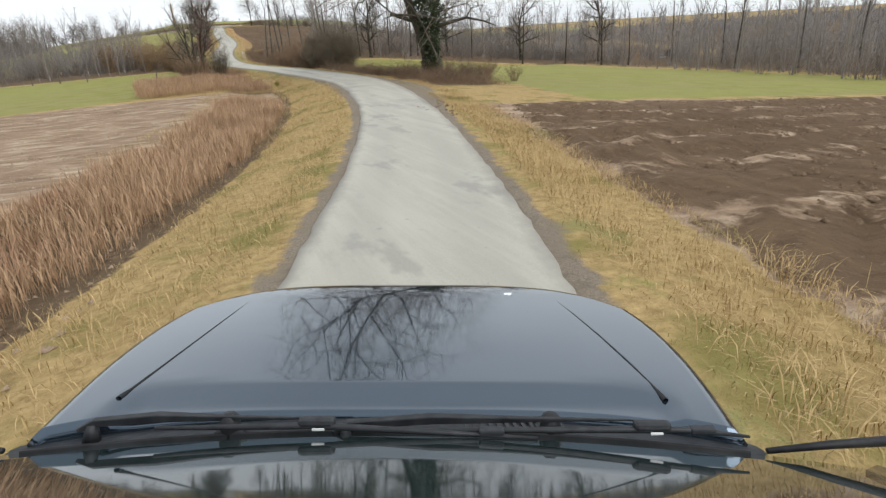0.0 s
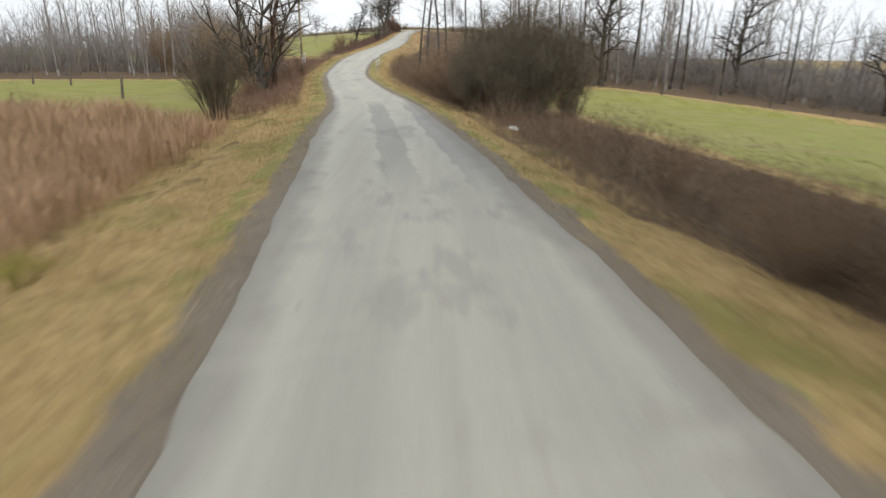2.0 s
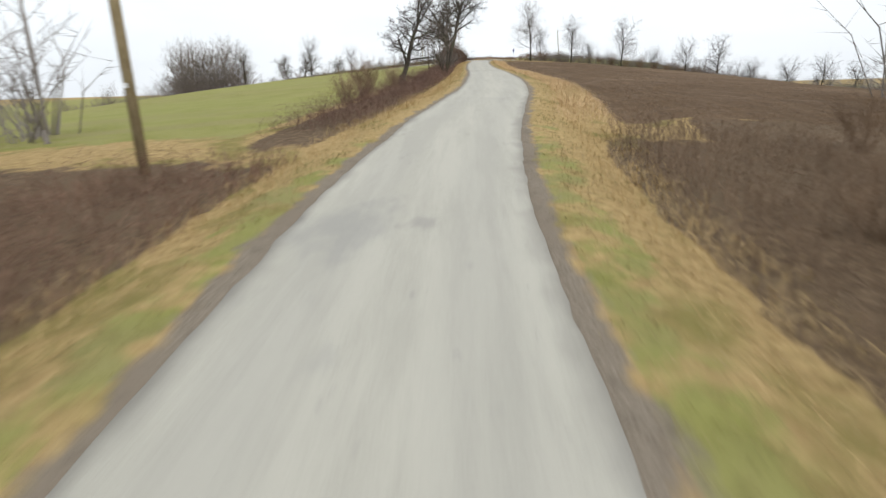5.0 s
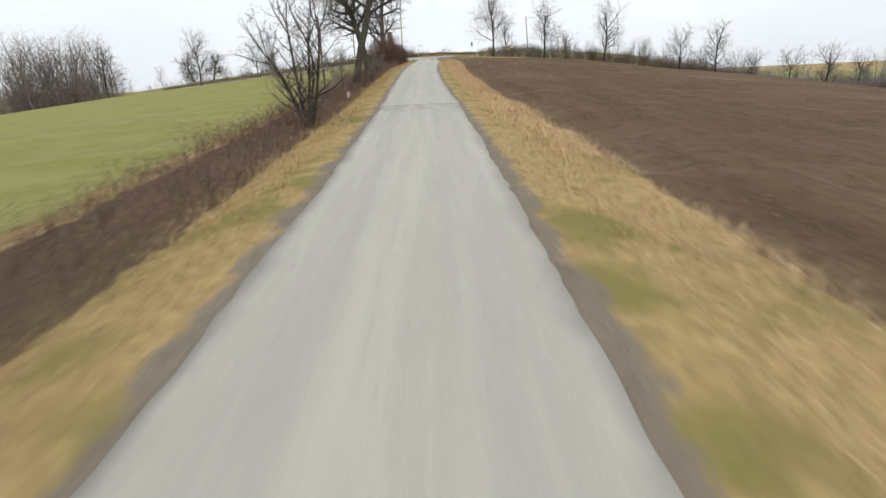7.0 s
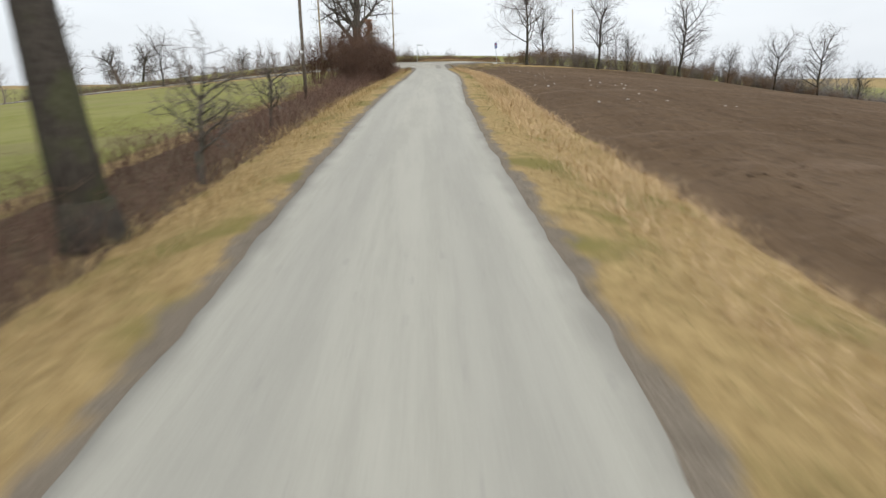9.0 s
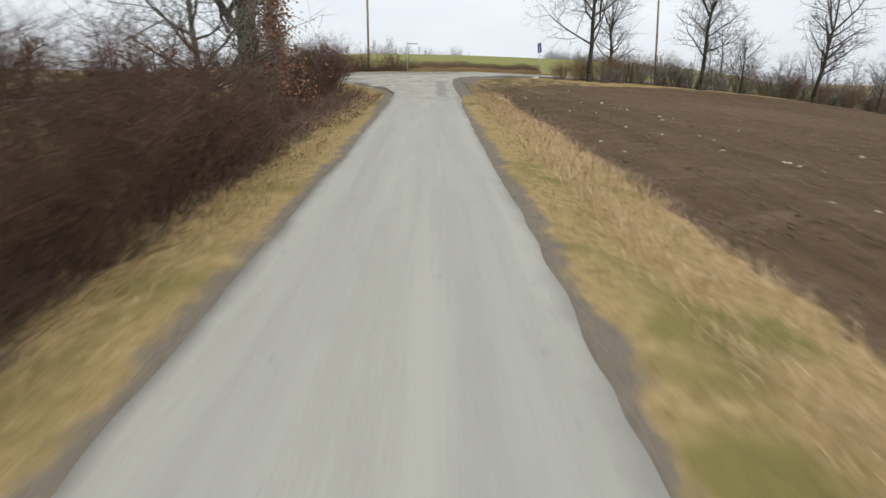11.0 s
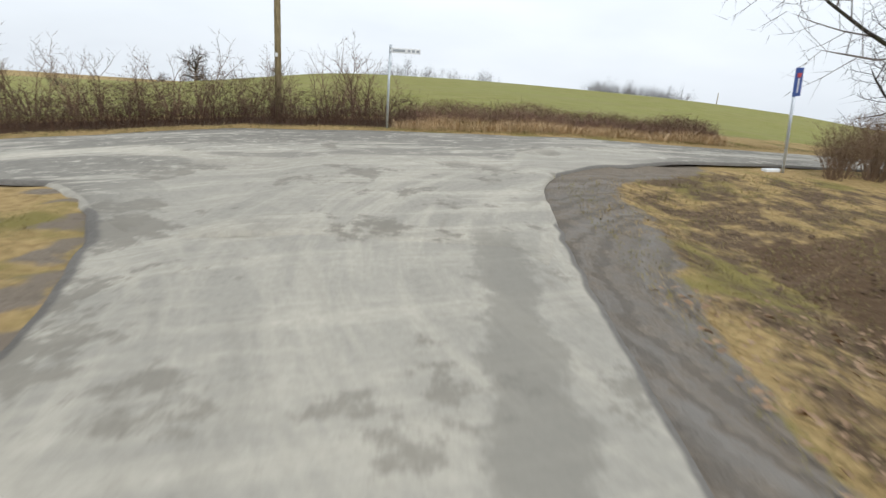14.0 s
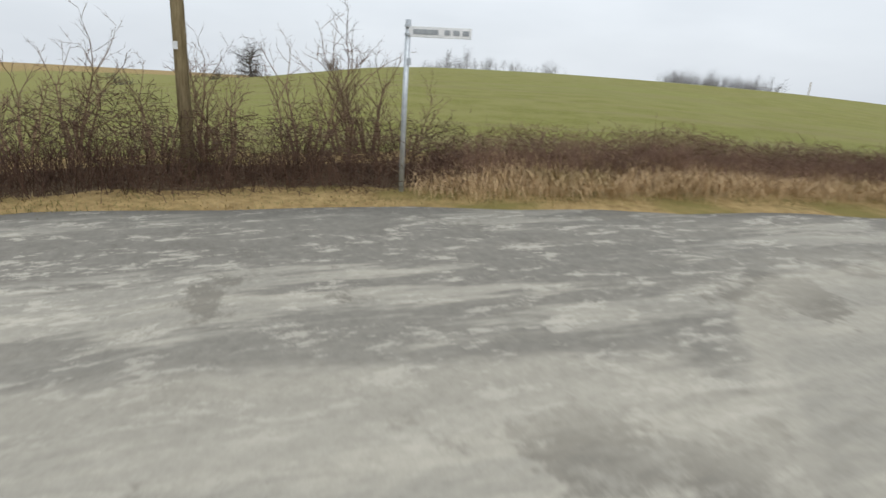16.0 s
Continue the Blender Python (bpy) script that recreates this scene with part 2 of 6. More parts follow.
    base = k.mix(k.math("MULTIPLY", dirt, k.span(k.noise(0.55, 7, 0.72), 0.545, 0.6, 0, 0.75)), base, (0.185, 0.168, 0.135))
    # the crossroad's own darker tar, bare between the streaks of mud
    bare = k.math("MULTIPLY", k.attr("cross"), k.span(k.noise(0.5, 8, 0.72, (0.3, 1.9, 1), turn=0.42), 0.5, 0.56, 0.8, 0.0))
    base = k.mix(bare, base, k.ramp(k.noise(9, 6, 0.75), (0.3, (0.14, 0.13, 0.108)), (0.7, (0.235, 0.22, 0.188))))
    weave = k.math("ADD", k.math("SUBTRACT", u, 0.1), k.math("MULTIPLY", k.math("SUBTRACT", k.noise(0.35, 7, 0.7, (0.35, 1.2, 1), turn=0.42), 0.5), 1.3))
    base = k.mix(k.math("MULTIPLY", k.attr("cross"), k.span(k.math("ABSOLUTE", weave), 0.1, 0.24, 0.75, 0.0)), base, crust)
    specks = k.math("MULTIPLY", k.attr("cross"), k.span(k.noise(3.4, 7, 0.8, (0.6, 1.5, 1), turn=0.42), 0.54, 0.6, 0.0, 0.6))
    base = k.mix(specks, base, (0.58, 0.54, 0.45))
    # a smooth dark strip of mended tar before the junction
    spot = k.n.new("ShaderNodeSeparateXYZ")
    k.l.new(k.geo.outputs["Position"], spot.inputs[0])
    ragged = k.math("MULTIPLY", k.math("SUBTRACT", k.noise(1.3, 6, 0.75), 0.5), 1.0)
    sx = k.math("ABSOLUTE", k.math("SUBTRACT", k.math("ADD", spot.outputs[0], ragged), 1.12))
    sy = k.math("ABSOLUTE", k.math("SUBTRACT", k.math("ADD", spot.outputs[1], ragged), 112.3))
    base = k.mix(k.math("MULTIPLY", k.span(sx, 0.18, 0.34, 0.65, 0.0), k.span(sy, 4.2, 5.6, 1.0, 0.0)), base, (0.2, 0.187, 0.155))
    # the joint across the lane on the straight, with ravelled tar before it
    seam_y = k.math("SUBTRACT", k.math("ADD", spot.outputs[1], k.math("MULTIPLY", ragged, 0.25)), 34.5)
    before_joint = k.math("MULTIPLY", k.span(seam_y, -4.5, -0.3, 0.0, 1.0), k.span(seam_y, -0.05, 0.05, 1.0, 0.0))
    base = k.mix(k.math("MULTIPLY", before_joint, k.span(k.noise(1.6, 5, 0.7, (1, 0.5, 1)), 0.45, 0.6, 0.12, 0.6)), base, (0.225, 0.213, 0.188))
    base = k.mix(k.span(k.math("ABSOLUTE", seam_y), 0.03, 0.1, 0.65, 0.0), base, (0.15, 0.142, 0.128))
    # dark crumbled rim
    rim = k.math("ADD", k.attr("rim"), k.math("MULTIPLY", k.math("SUBTRACT", k.noise(3.5, 5, 0.7), 0.5), 0.6))
    base = k.mix(k.span(rim, 0.5, 0.85, 0, 0.85), base, k.ramp(k.noise(30, 4, 0.7), (0.3, (0.08, 0.074, 0.066)), (0.7, (0.17, 0.158, 0.14))))
    k.color(base)
    k.bump(k.math("ADD", fine, k.math("MULTIPLY", mid, 2.0)), 0.35, 0.01)
    return k.mat


def ground_material():
    """The land's cover; each weight is a point attribute, and noise frays the borders."""
    k = Nodes("winter_ground", 0.95, 0, 0.12)
    fray = k.math("MULTIPLY", k.math("SUBTRACT", k.noise(1.3, 5, 0.65), 0.5), 1.1)

    def cover(name):
        return k.span(k.math("ADD", k.attr(name), fray), 0.4, 0.6)
    n1, n2, n3, far = k.noise(0.6, 4), k.noise(7, 5, 0.65), k.noise(40, 3), k.noise(0.05, 4)
    straw = k.mix(k.span(n1, 0.5, 0.66), k.ramp(n2, (0.3, (0.25, 0.17, 0.072)), (0.7, (0.47, 0.34, 0.155))), (0.215, 0.18, 0.06))
    straw = k.mix(k.span(k.noise(1.7, 5, 0.7), 0.53, 0.68, 0, 0.35), straw, (0.175, 0.148, 0.05))
    turf = k.mix(k.span(n1, 0.35, 0.65), k.ramp(n2, (0.3, (0.17, 0.165, 0.042)), (0.7, (0.265, 0.262, 0.075))), (0.26, 0.248, 0.085))
    turf = k.mix(k.span(far, 0.45, 0.6, 0, 0.5), turf, (0.245, 0.25, 0.078))
    turf = k.mix(k.span(k.noise(0.5, 4, 0.6, (0.06, 1, 1), turn=0.1), 0.48, 0.62, 0, 0.5), turf, (0.25, 0.215, 0.1))
    furrow = k.noise(1.6, 4, 0.6, (1.0, 0.09, 1))
    plough = k.mix(k.span(n2, 0.4, 0.65), k.ramp(furrow, (0.3, (0.07, 0.043, 0.022)), (0.7, (0.15, 0.098, 0.056))), (0.112, 0.073, 0.042))
    plough = k.mix(k.span(far, 0.45, 0.65, 0, 0.5), plough, (0.17, 0.115, 0.07))
    plough = k.mix(k.span(k.noise(2.6, 6, 0.72), 0.52, 0.62, 0, 0.5), plough, (0.058, 0.038, 0.022))
    plough = k.mix(k.span(k.noise(4.2, 6, 0.75, (0.6, 1.4, 1)), 0.58, 0.68, 0, 0.6), plough, (0.21, 0.15, 0.105))
    plough = k.mix(k.span(k.noise(0.45, 8, 0.75, (0.3, 1.3, 1)), 0.52, 0.7, 0, 0.5), plough, (0.22, 0.155, 0.108))
    stubble = k.ramp(k.noise(1.2, 6, 0.7, (0.45, 1.5, 1)), (0.3, (0.16, 0.104, 0.068)), (0.52, (0.3, 0.214, 0.142)), (0.72, (0.52, 0.42, 0.31)))
    litter = k.mix(k.span(n1, 0.4, 0.65), k.ramp(n2, (0.3, (0.058, 0.038, 0.023)), (0.7, (0.19, 0.133, 0.08))), (0.12, 0.085, 0.052))
    litter = k.mix(k.span(k.noise(11, 6, 0.75), 0.55, 0.66, 0, 0.6), litter, (0.22, 0.165, 0.11))
    gravel = k.mix(k.span(n1, 0.4, 0.65), k.ramp(n3, (0.3, (0.14, 0.113, 0.083)), (0.7, (0.29, 0.246, 0.19))), (0.205, 0.168, 0.126))
    gravel = k.mix(k.span(k.noise(3, 6, 0.75), 0.52, 0.62, 0, 0.35), gravel, (0.105, 0.086, 0.065))
    away = k.n.new("ShaderNodeVectorMath")
    away.operation = "DISTANCE"
    k.l.new(k.geo.outputs["Position"], away.inputs[0])
    away.inputs[1].default_value = (7.2, 115.6, 3.0)
    ruts = k.n.new("ShaderNodeTexNoise")
    ruts.noise_dimensions = "1D"
    ruts.inputs["Scale"].default_value, ruts.inputs["Detail"].default_value = 4.5, 6
    k.l.new(k.math("ADD", away.outputs["Value"], k.math("MULTIPLY", k.noise(1.1, 6, 0.7), 0.9)), ruts.inputs["W"])
    corner = k.span(away.outputs["Value"], 6.5, 8.5, 1.0, 0.0)
    gravel = k.mix(k.math("MULTIPLY", corner, k.span(k.noise(2.2, 6, 0.75), 0.35, 0.65, 0.15, 0.75)), gravel, (0.185, 0.174, 0.156))
    gravel = k.mix(k.math("MULTIPLY", corner, k.span(ruts.outputs["Fac"], 0.48, 0.62, 0, 0.45)), gravel, (0.1, 0.086, 0.068))
    gravel = k.mix(k.math("MULTIPLY", corner, k.span(ruts.outputs["Fac"], 0.46, 0.34, 0, 0.35)), gravel, (0.26, 0.248, 0.222))
    c = k.mix(cover("turf"), straw, turf)
    c = k.mix(cover("litter"), c, litter)
    c = k.mix(cover("stubble"), c, stubble)
    c = k.mix(cover("plough"), c, plough)
    ragged = k.math("MULTIPLY", k.math("SUBTRACT", k.noise(1.5, 6, 0.72, (1.4, 0.6, 1)), 0.5), 0.8)
    c = k.mix(k.span(k.math("ADD", k.math("ADD", k.attr("gravel"), fray), ragged), 0.36, 0.64), c, gravel)
    k.color(c)
    rough = k.math("ADD", k.math("MULTIPLY", n2, 1.0), k.math("MULTIPLY", n3, 0.35))
    k.bump(k.math("ADD", rough, k.math("MULTIPLY", k.math("MULTIPLY", furrow, 3.0), k.attr("plough"))), 0.9, 0.06)
    return k.mat


ASPHALT, GROUND = asphalt_material(), ground_material()


# ---- terrain plan: the road's middle, its height, and the lie of the land ----
ROAD_Y = [-160, -135, -112, -106, -95.5, -88.5, -80.5, -75, -69.5, -61, -54, -48, -36.5, -31, -25.8, -20.5, -12, -6, 5, 17.5, 31, 48, 66, 84.5, 97, 107, 119, 140]
ROAD_X = [-24, -13.4, -4.9, -2.75, 0.55, 2.35, 3.85, 4.55, 4.9, 4.25, 3.45, 2.75, 0.65, -0.35, -1.3, -1.85, -2.1, -1.75, -0.55, -0.16, -0.15, -0.38, -0.35, 0.25, 0.3, 0.3, 0.2, 0.0]
HIGH_Y = [-400, -160, -111, -100, -90, -79, -69, -59, -50, -41, -31, -20, -10, 0, 12.6, 22, 31, 40, 53, 66, 77, 86.5, 93, 98, 103, 110, 115, 119, 125, 130, 160, 215, 270, 330, 480, 900, 3000]
HIGH_Z = [9.0, 2.6, -0.88, -1.59, -2.04, -2.3, -2.51, -2.62, -2.73, -2.84, -2.91, -2.64, -1.99, -1.32, -0.7, -0.37, -0.05, 0.25, 0.81, 1.43, 1.95, 2.28, 2.42, 2.51, 2.61, 2.81, 3.05, 3.22, 3.57, 3.83, 4.94, 6.55, 6.86, 5.28, -2.82, -8.38, -34.18]


def spline(xs, ys):
    """A smooth curve through the points (Catmull-Rom slopes), straight beyond the ends."""
    xs, ys = np.array(xs, float), np.array(ys, float)
    step = np.diff(ys) / np.diff(xs)
    slope = np.r_[step[0], (step[:-1] * np.diff(xs)[1:] + step[1:] * np.diff(xs)[:-1]) / (np.diff(xs)[1:] + np.diff(xs)[:-1]), step[-1]]

    def at(x):
        x = np.asarray(x, float)
        q = np.clip(x, xs[0], xs[-1])
        i = np.clip(np.searchsorted(xs, q) - 1, 0, len(xs) - 2)
        h = xs[i + 1] - xs[i]
        u = (q - xs[i]) / h
        v = (2 * u**3 - 3 * u**2 + 1) * ys[i] + (u**3 - 2 * u**2 + u) * h * slope[i] + (3 * u**2 - 2 * u**3) * ys[i + 1] + (u**3 - u**2) * h * slope[i + 1]
        return v + (x - q) * np.where(x < xs[0], slope[0], slope[-1])
    return at


road_x, road_z = spline(ROAD_Y, ROAD_X), spline(HIGH_Y, HIGH_Z)


def ramp(x, a, b):
    """0 below a, 1 above b, smooth between."""
    t = np.clip((np.asarray(x, float) - a) / (b - a), 0, 1)
    return t * t * (3 - 2 * t)


def bump(x, a, b, c, d):
    return ramp(x, a, b) * (1 - ramp(x, c, d))


NORTH_EDGE = ([-300, -90, -30, -10, -5, -1, 5, 9.3, 17, 40, 150, 400], [70, 104, 116.3, 122.3, 124.5, 125.75, 127.1, 128.7, 132.6, 143, 195, 310])
CORNER = ([1.75, 1.9, 2.0, 2.2, 2.5, 2.95, 3.6, 4.6, 6.2, 9], [114, 118.4, 119.4, 120.4, 121.25, 122.0, 122.75, 123.5, 124.5, 125.9])     # the rounded kerbless corner
SOUTH_EDGE = ([-300, -90, -30, -10, -4, 0, 6.4, 9, 17, 40, 150, 400], [66, 100.5, 112, 117.6, 119.8, 121.8, 124.1, 125.6, 129.6, 139.5, 191, 306])


def cross_axis(x):
    """The crossroad's middle line; it runs on past the junction on both sides."""
    return (np.interp(x, *NORTH_EDGE) + np.interp(x, *SOUTH_EDGE)) / 2


def land(x, y):
    """The ground's height at a place."""
    x, y = np.asarray(x, float), np.asarray(y, float)
    u = x - road_x(np.clip(y, -160, 140))
    left, right = np.maximum(-u, 0), np.maximum(u, 0)
    valley = 1 - ramp(y, -25, 5)                       # the low meadows before the bridge
    past = ramp(y, 118, 126)                           # past the crossroads
    z = road_z(y)
    behind = ramp(y - cross_axis(x), 0, 60)            # the slope that rises again behind the crossroad
    falls = (1 - valley) * (1 - 0.7 * behind * (1 - ramp(right, 60, 120)))
    z = z - falls * (0.05 * np.maximum(right - 4, 0).clip(0, 110) + 0.0011 * np.maximum(right - 6, 0).clip(0, 90) ** 2)
    z = z - (1 - valley) * (1 - 0.8 * ramp(y - cross_axis(x), 6, 75)) * (0.05 * np.maximum(left - 5, 0).clip(0, 150) + 0.0007 * np.maximum(left - 8, 0).clip(0, 100) ** 2)
    z = z - valley * (0.085 * np.maximum(right - 3, 0).clip(0, 45) + 0.03 * np.maximum(right - 48, 0).clip(0, 60) + 0.012 * np.maximum(left - 3, 0).clip(0, 60))
    z = z + valley * ramp(left, 45, 130) * 3.5 + valley * ramp(right, 130, 400) * 15
    z = z - 0.22 * ramp(np.abs(u), 1.9, 3.2) * (1 - past) - 0.35 * valley * bump(left, 3.6, 4.8, 6.2, 8.5) * (1 - bump(y, -25, -22, -12, -9)) - 0.2 * bump(right, 3.4, 4.2, 5, 6.2) * ramp(y, -8, 0) * (1 - past)
    # the brook under the bridge
    brook = np.exp(-((y + 17.5 + 0.1 * u) / 1.6) ** 2) * ramp(np.abs(u), 4.5, 5.5) * (1 - ramp(np.abs(u), 40, 60))
    z = z - 0.9 * brook
    z = z - 0.16 * np.maximum(-x - 17, 0).clip(0, 90) * ramp(y, 132, 190) * (1 - ramp(y, 400, 900))
    z = z - past * 0.022 * np.maximum(np.abs(x - 5) - 30, 0).clip(0, 200)
    return z
# ---- end of plan ----

# ---- mesh tools ----


class Shape:
    """Vertices and faces gathered in plain lists."""

    def __init__(self):
        self.v, self.f, self.t = [], [], []

    def tube(self, pts, radii, sides, tip=True):
        n0 = len(self.v)
        pts = [Vector(p) for p in pts]
        side = None
        for i, (p, r) in enumerate(zip(pts, radii)):
            d = (pts[min(i + 1, len(pts) - 1)] - pts[max(i - 1, 0)]).normalized()
            if side is None:
                side = d.orthogonal().normalized()
            side = (side - d * side.dot(d)).normalized()
            other = d.cross(side)
            if tip and i == len(pts) - 1:
                self.v.append(tuple(p))
                break
            for k in range(sides):
                a = 2 * math.pi * k / sides
                self.v.append(tuple(p + (side * math.cos(a) + other * math.sin(a)) * r))
        rings = len(pts) - 1
        for i in range(rings):
            a = n0 + i * sides
            for k in range(sides):
                k2 = (k + 1) % sides
                if tip and i == rings - 1:
                    self.f.append((a + k, a + k2, n0 + rings * sides))
                else:
                    self.f.append((a + k, a + k2, a + sides + k2, a + sides + k))
        if not tip:
            a = n0 + rings * sides
            self.f.append(tuple(range(a, a + sides)))
            self.f.append(tuple(range(n0 + sides - 1, n0 - 1, -1)))

    def box(self, c, size, m=None):
        n0 = len(self.v)
        for dz in (-0.5, 0.5):
            for dx, dy in ((-0.5, -0.5), (0.5, -0.5), (0.5, 0.5), (-0.5, 0.5)):
                p = Vector((dx * size[0], dy * size[1], dz * size[2]))
                p = (m @ p if m else p) + Vector(c)
                self.v.append(tuple(p))
        for q in ((3, 2, 1, 0), (4, 5, 6, 7), (0, 1, 5, 4), (1, 2, 6, 5), (2, 3, 7, 6), (3, 0, 4, 7)):
            self.f.append(tuple(n0 + i for i in q))

    def add(self, other, m):
        n0 = len(self.v)
        self.v += [tuple(m @ Vector(p)) for p in other.v]
        self.f += [tuple(n0 + i for i in q) for q in other.f]

    def mesh(self, name, smooth=False):
        me = bpy.data.meshes.new(name)
        me.from_pydata(self.v, [], self.f)
        me.update()
        if smooth:
            me.shade_smooth()
        return me


def part(name, shape, material, parent=None, label="", smooth=False, bevel=0.0):
    ob = new(name, shape.mesh(name, smooth))
    ob.data.materials.append(material)
    ob.parent = parent
    if label:
        ob["label"] = label
    if bevel:
        mod = ob.modifiers.new("edges", "BEVEL")
        mod.width, mod.segments, mod.limit_method = bevel, 2, "ANGLE"
    return ob


def thing(name, place, label, category, group="", kind="", turn=0.0, scale=1.0):
    ob = new(name)
    ob.empty_display_size = 0.2
    ob.matrix_basis = pose(*place, 0, 0, turn) @ Matrix.Scale(scale, 4)
    return tagged(ob, label, category, group, kind)


def stuff(name, v, f, material, label, category, tint=None, smooth=False):
    """One mesh from arrays of vertices and faces, for what cannot be counted."""
    me = bpy.data.meshes.new(name)
    v, f = np.asarray(v, np.float32), np.asarray(f, np.int32)
    me.vertices.add(len(v))
    me.vertices.foreach_set("co", v.ravel())
    me.loops.add(f.size)
    me.loops.foreach_set("vertex_index", f.ravel())
    me.polygons.add(len(f))
    me.polygons.foreach_set("loop_start", np.arange(0, f.size, f.shape[1], dtype=np.int32))
    me.polygons.foreach_set("loop_total", np.full(len(f), f.shape[1], np.int32))
    if tint is not None:
        a = me.attributes.new("tint", "FLOAT", "POINT")
        a.data.foreach_set("value", np.asarray(tint, np.float32))
    me.update(calc_edges=True)
    me.validate()
    if smooth:
        me.shade_smooth()
    me.materials.append(material)
    return tagged(new(name, me), label, category, kind="stuff")


def ground_z(x, y):
    return float(land(x, y))


# ---- the ground: one sheet, denser beside the road ----
rng = np.random.default_rng(5)
half = [0, 0.8, 1.5, 1.75, 2.0, 2.4, 2.9, 3.4, 3.9, 4.4, 5.0, 5.6, 6.3, 7.1, 8, 9, 10.2, 11.6, 13.2, 15, 17.5, 20.5, 24, 28, 33, 39, 46, 55, 66, 80, 100, 130, 175, 240, 340, 500, 760, 1200, 2000]
COLS = np.array([-h for h in half[:0:-1]] + half)
LINES = np.r_[[-1500, -900, -600, -420, -320, -260, -220, -190, -170, -155, -145, -137, -130, -125], np.arange(-121, 136, 0.55),
              [136, 138, 141, 145, 150, 157, 165, 175, 188, 203, 220, 240, 262, 290, 325, 370, 430, 520, 650, 850, 1200, 1700, 2600]]
gu, gy = np.meshgrid(COLS, LINES)
gx = gu + road_x(np.clip(gy, -160, 140))


def widening(y):
    """How much wider the lane is in the bend than on the straight, each side."""
    return 0.12 * np.exp(-((y + 76) / 12) ** 2) + 0.3 * np.exp(-((y + 57) / 11) ** 2)


def covers(x, y, u):
    """Weights of the ground's covers at a place."""
    right, left = u > 0, u < 0
    au = np.abs(u)
    before = 1 - ramp(y, 119, 121)
    beyond = y - cross_axis(x)
    plough = right * (ramp(u, 3.3 + 1.2 * ramp(y, -100, -88), 4.1 + 1.3 * ramp(y, -100, -88)) * (1 - ramp(y + 0.02 * (x - 8), -88, -86.6)) * (1 - ramp(u, 75, 80)) * (y > -300) * (0.68 - 0.14 * np.sin(y * 1.9 + 0.3 * np.sin(x * 0.5)))
             + ramp(u, 3.7 + 0.6 * ramp(y, 106, 114), 4.4 + 0.8 * ramp(y, 106, 114)) * ramp(y, -4, -1) * (1 - ramp(beyond, -7.5, -5.5)) * (1 - ramp(u, 150, 160)))
    stub = left * ramp(-u, 7.8 - 3.0 * bump(y, -80, -75, -66, -65), 9 - 3.2 * bump(y, -80, -75, -66, -65)) * (1 - ramp(y, -67.5, -65.5)) * (1 - ramp(-u, 38, 44)) * (y > -220)
    stub = stub + right * ramp(u, 3.3, 4.1) * (1 - ramp(y + 0.02 * (x - 8), -88, -86.6)) * (1 - ramp(u, 75, 80)) * (y > -300)
    turf = left * (ramp(-u, 5.7, 6.3) * ramp(y, -6, -2) * (1 - ramp(beyond, -9, -6))
                   + ramp(-u, 6.2, 7.2) * ramp(y - 0.25 * (u + 9), -64, -62) * (1 - ramp(y, -30, -24)) * (1 - ramp(-u, 45, 55))
                   + ramp(-u, 75, 95) * (y < 110))
    turf = turf + (0.34 + 0.2 * bump(y, -68, -60, -10, -2) - 0.16 * ramp(y, -6, 2)) * bump(au - widening(y), 1.5, 1.7, 2.2, 2.9) * before
    turf = turf + 0.06 * right * bump(u, 1.6, 2.0, 3.4, 4.2) * (1 - ramp(y, -92, -84))
    turf = turf + 0.22 * right * bump(u, 2.0, 2.6, 4.2, 5.0) * bump(y, 98, 106, 119, 121)
    turf = turf + right * (ramp(u, 9, 11.5) * ramp(y, -87, -86) * (1 - ramp(y + 0.25 * np.abs(u - 25), -18, -13)) * (1 - ramp(u, 50, 56))) + ramp(beyond, 5.2, 7.5) * (np.abs(x) < 700)
    litter = left * (bump(-u, 2.8, 3.3, 4.9, 5.5) * ramp(y, -8, -4) * (1 - ramp(y, 107, 111)) + bump(-u, 4.4 - 1.5 * ramp(y, -66, -58), 5.2 - 1.7 * ramp(y, -66, -58), 8.0 - 1.9 * ramp(y, -66, -58), 9.2 - 2.0 * ramp(y, -66, -58)) * (1 - ramp(y, -10, -6)) * (1 - 0.6 * bump(y, -68, -63, -40, -34)))
    litter = litter + right * (ramp(u, 3.9 - 0.9 * ramp(y, -66, -60), 4.7 - 1.2 * ramp(y, -66, -60)) * ramp(y, -78, -74) * (1 - ramp(y, -8, -4)) * (1 - ramp(u, 8, 10)) + ramp(y + 0.25 * np.abs(u - 25), -16, -12) * (1 - ramp(y, -4, 0)) * (u > 6) + ramp(u, 53, 57) * (1 - ramp(y, -8, -2)) * ramp(y, -130, -95) + ramp(u, 85, 95) * (1 - ramp(y, 10, 40)) + ramp(u, 165, 180) * (1 - ramp(y, 300, 420)))
    litter = litter + left * ramp(y, -28, -24) * (1 - ramp(y, -9, -6)) * (u < -5) + bump(beyond, 3.3, 3.7, 4.9, 5.6) * (x < 6)
    litter = litter + 0.52 * bump(x, 2.4, 3.4, 12, 16) * bump(y, 108, 112, 123, 126) + left * (0.36 * bump(-u, 2.0, 2.6, 6, 7) * bump(y, 104, 108, 117, 119) + 0.34 * bump(-u, 1.9, 2.5, 6, 7) * bump(y, 74, 84, 102, 108))
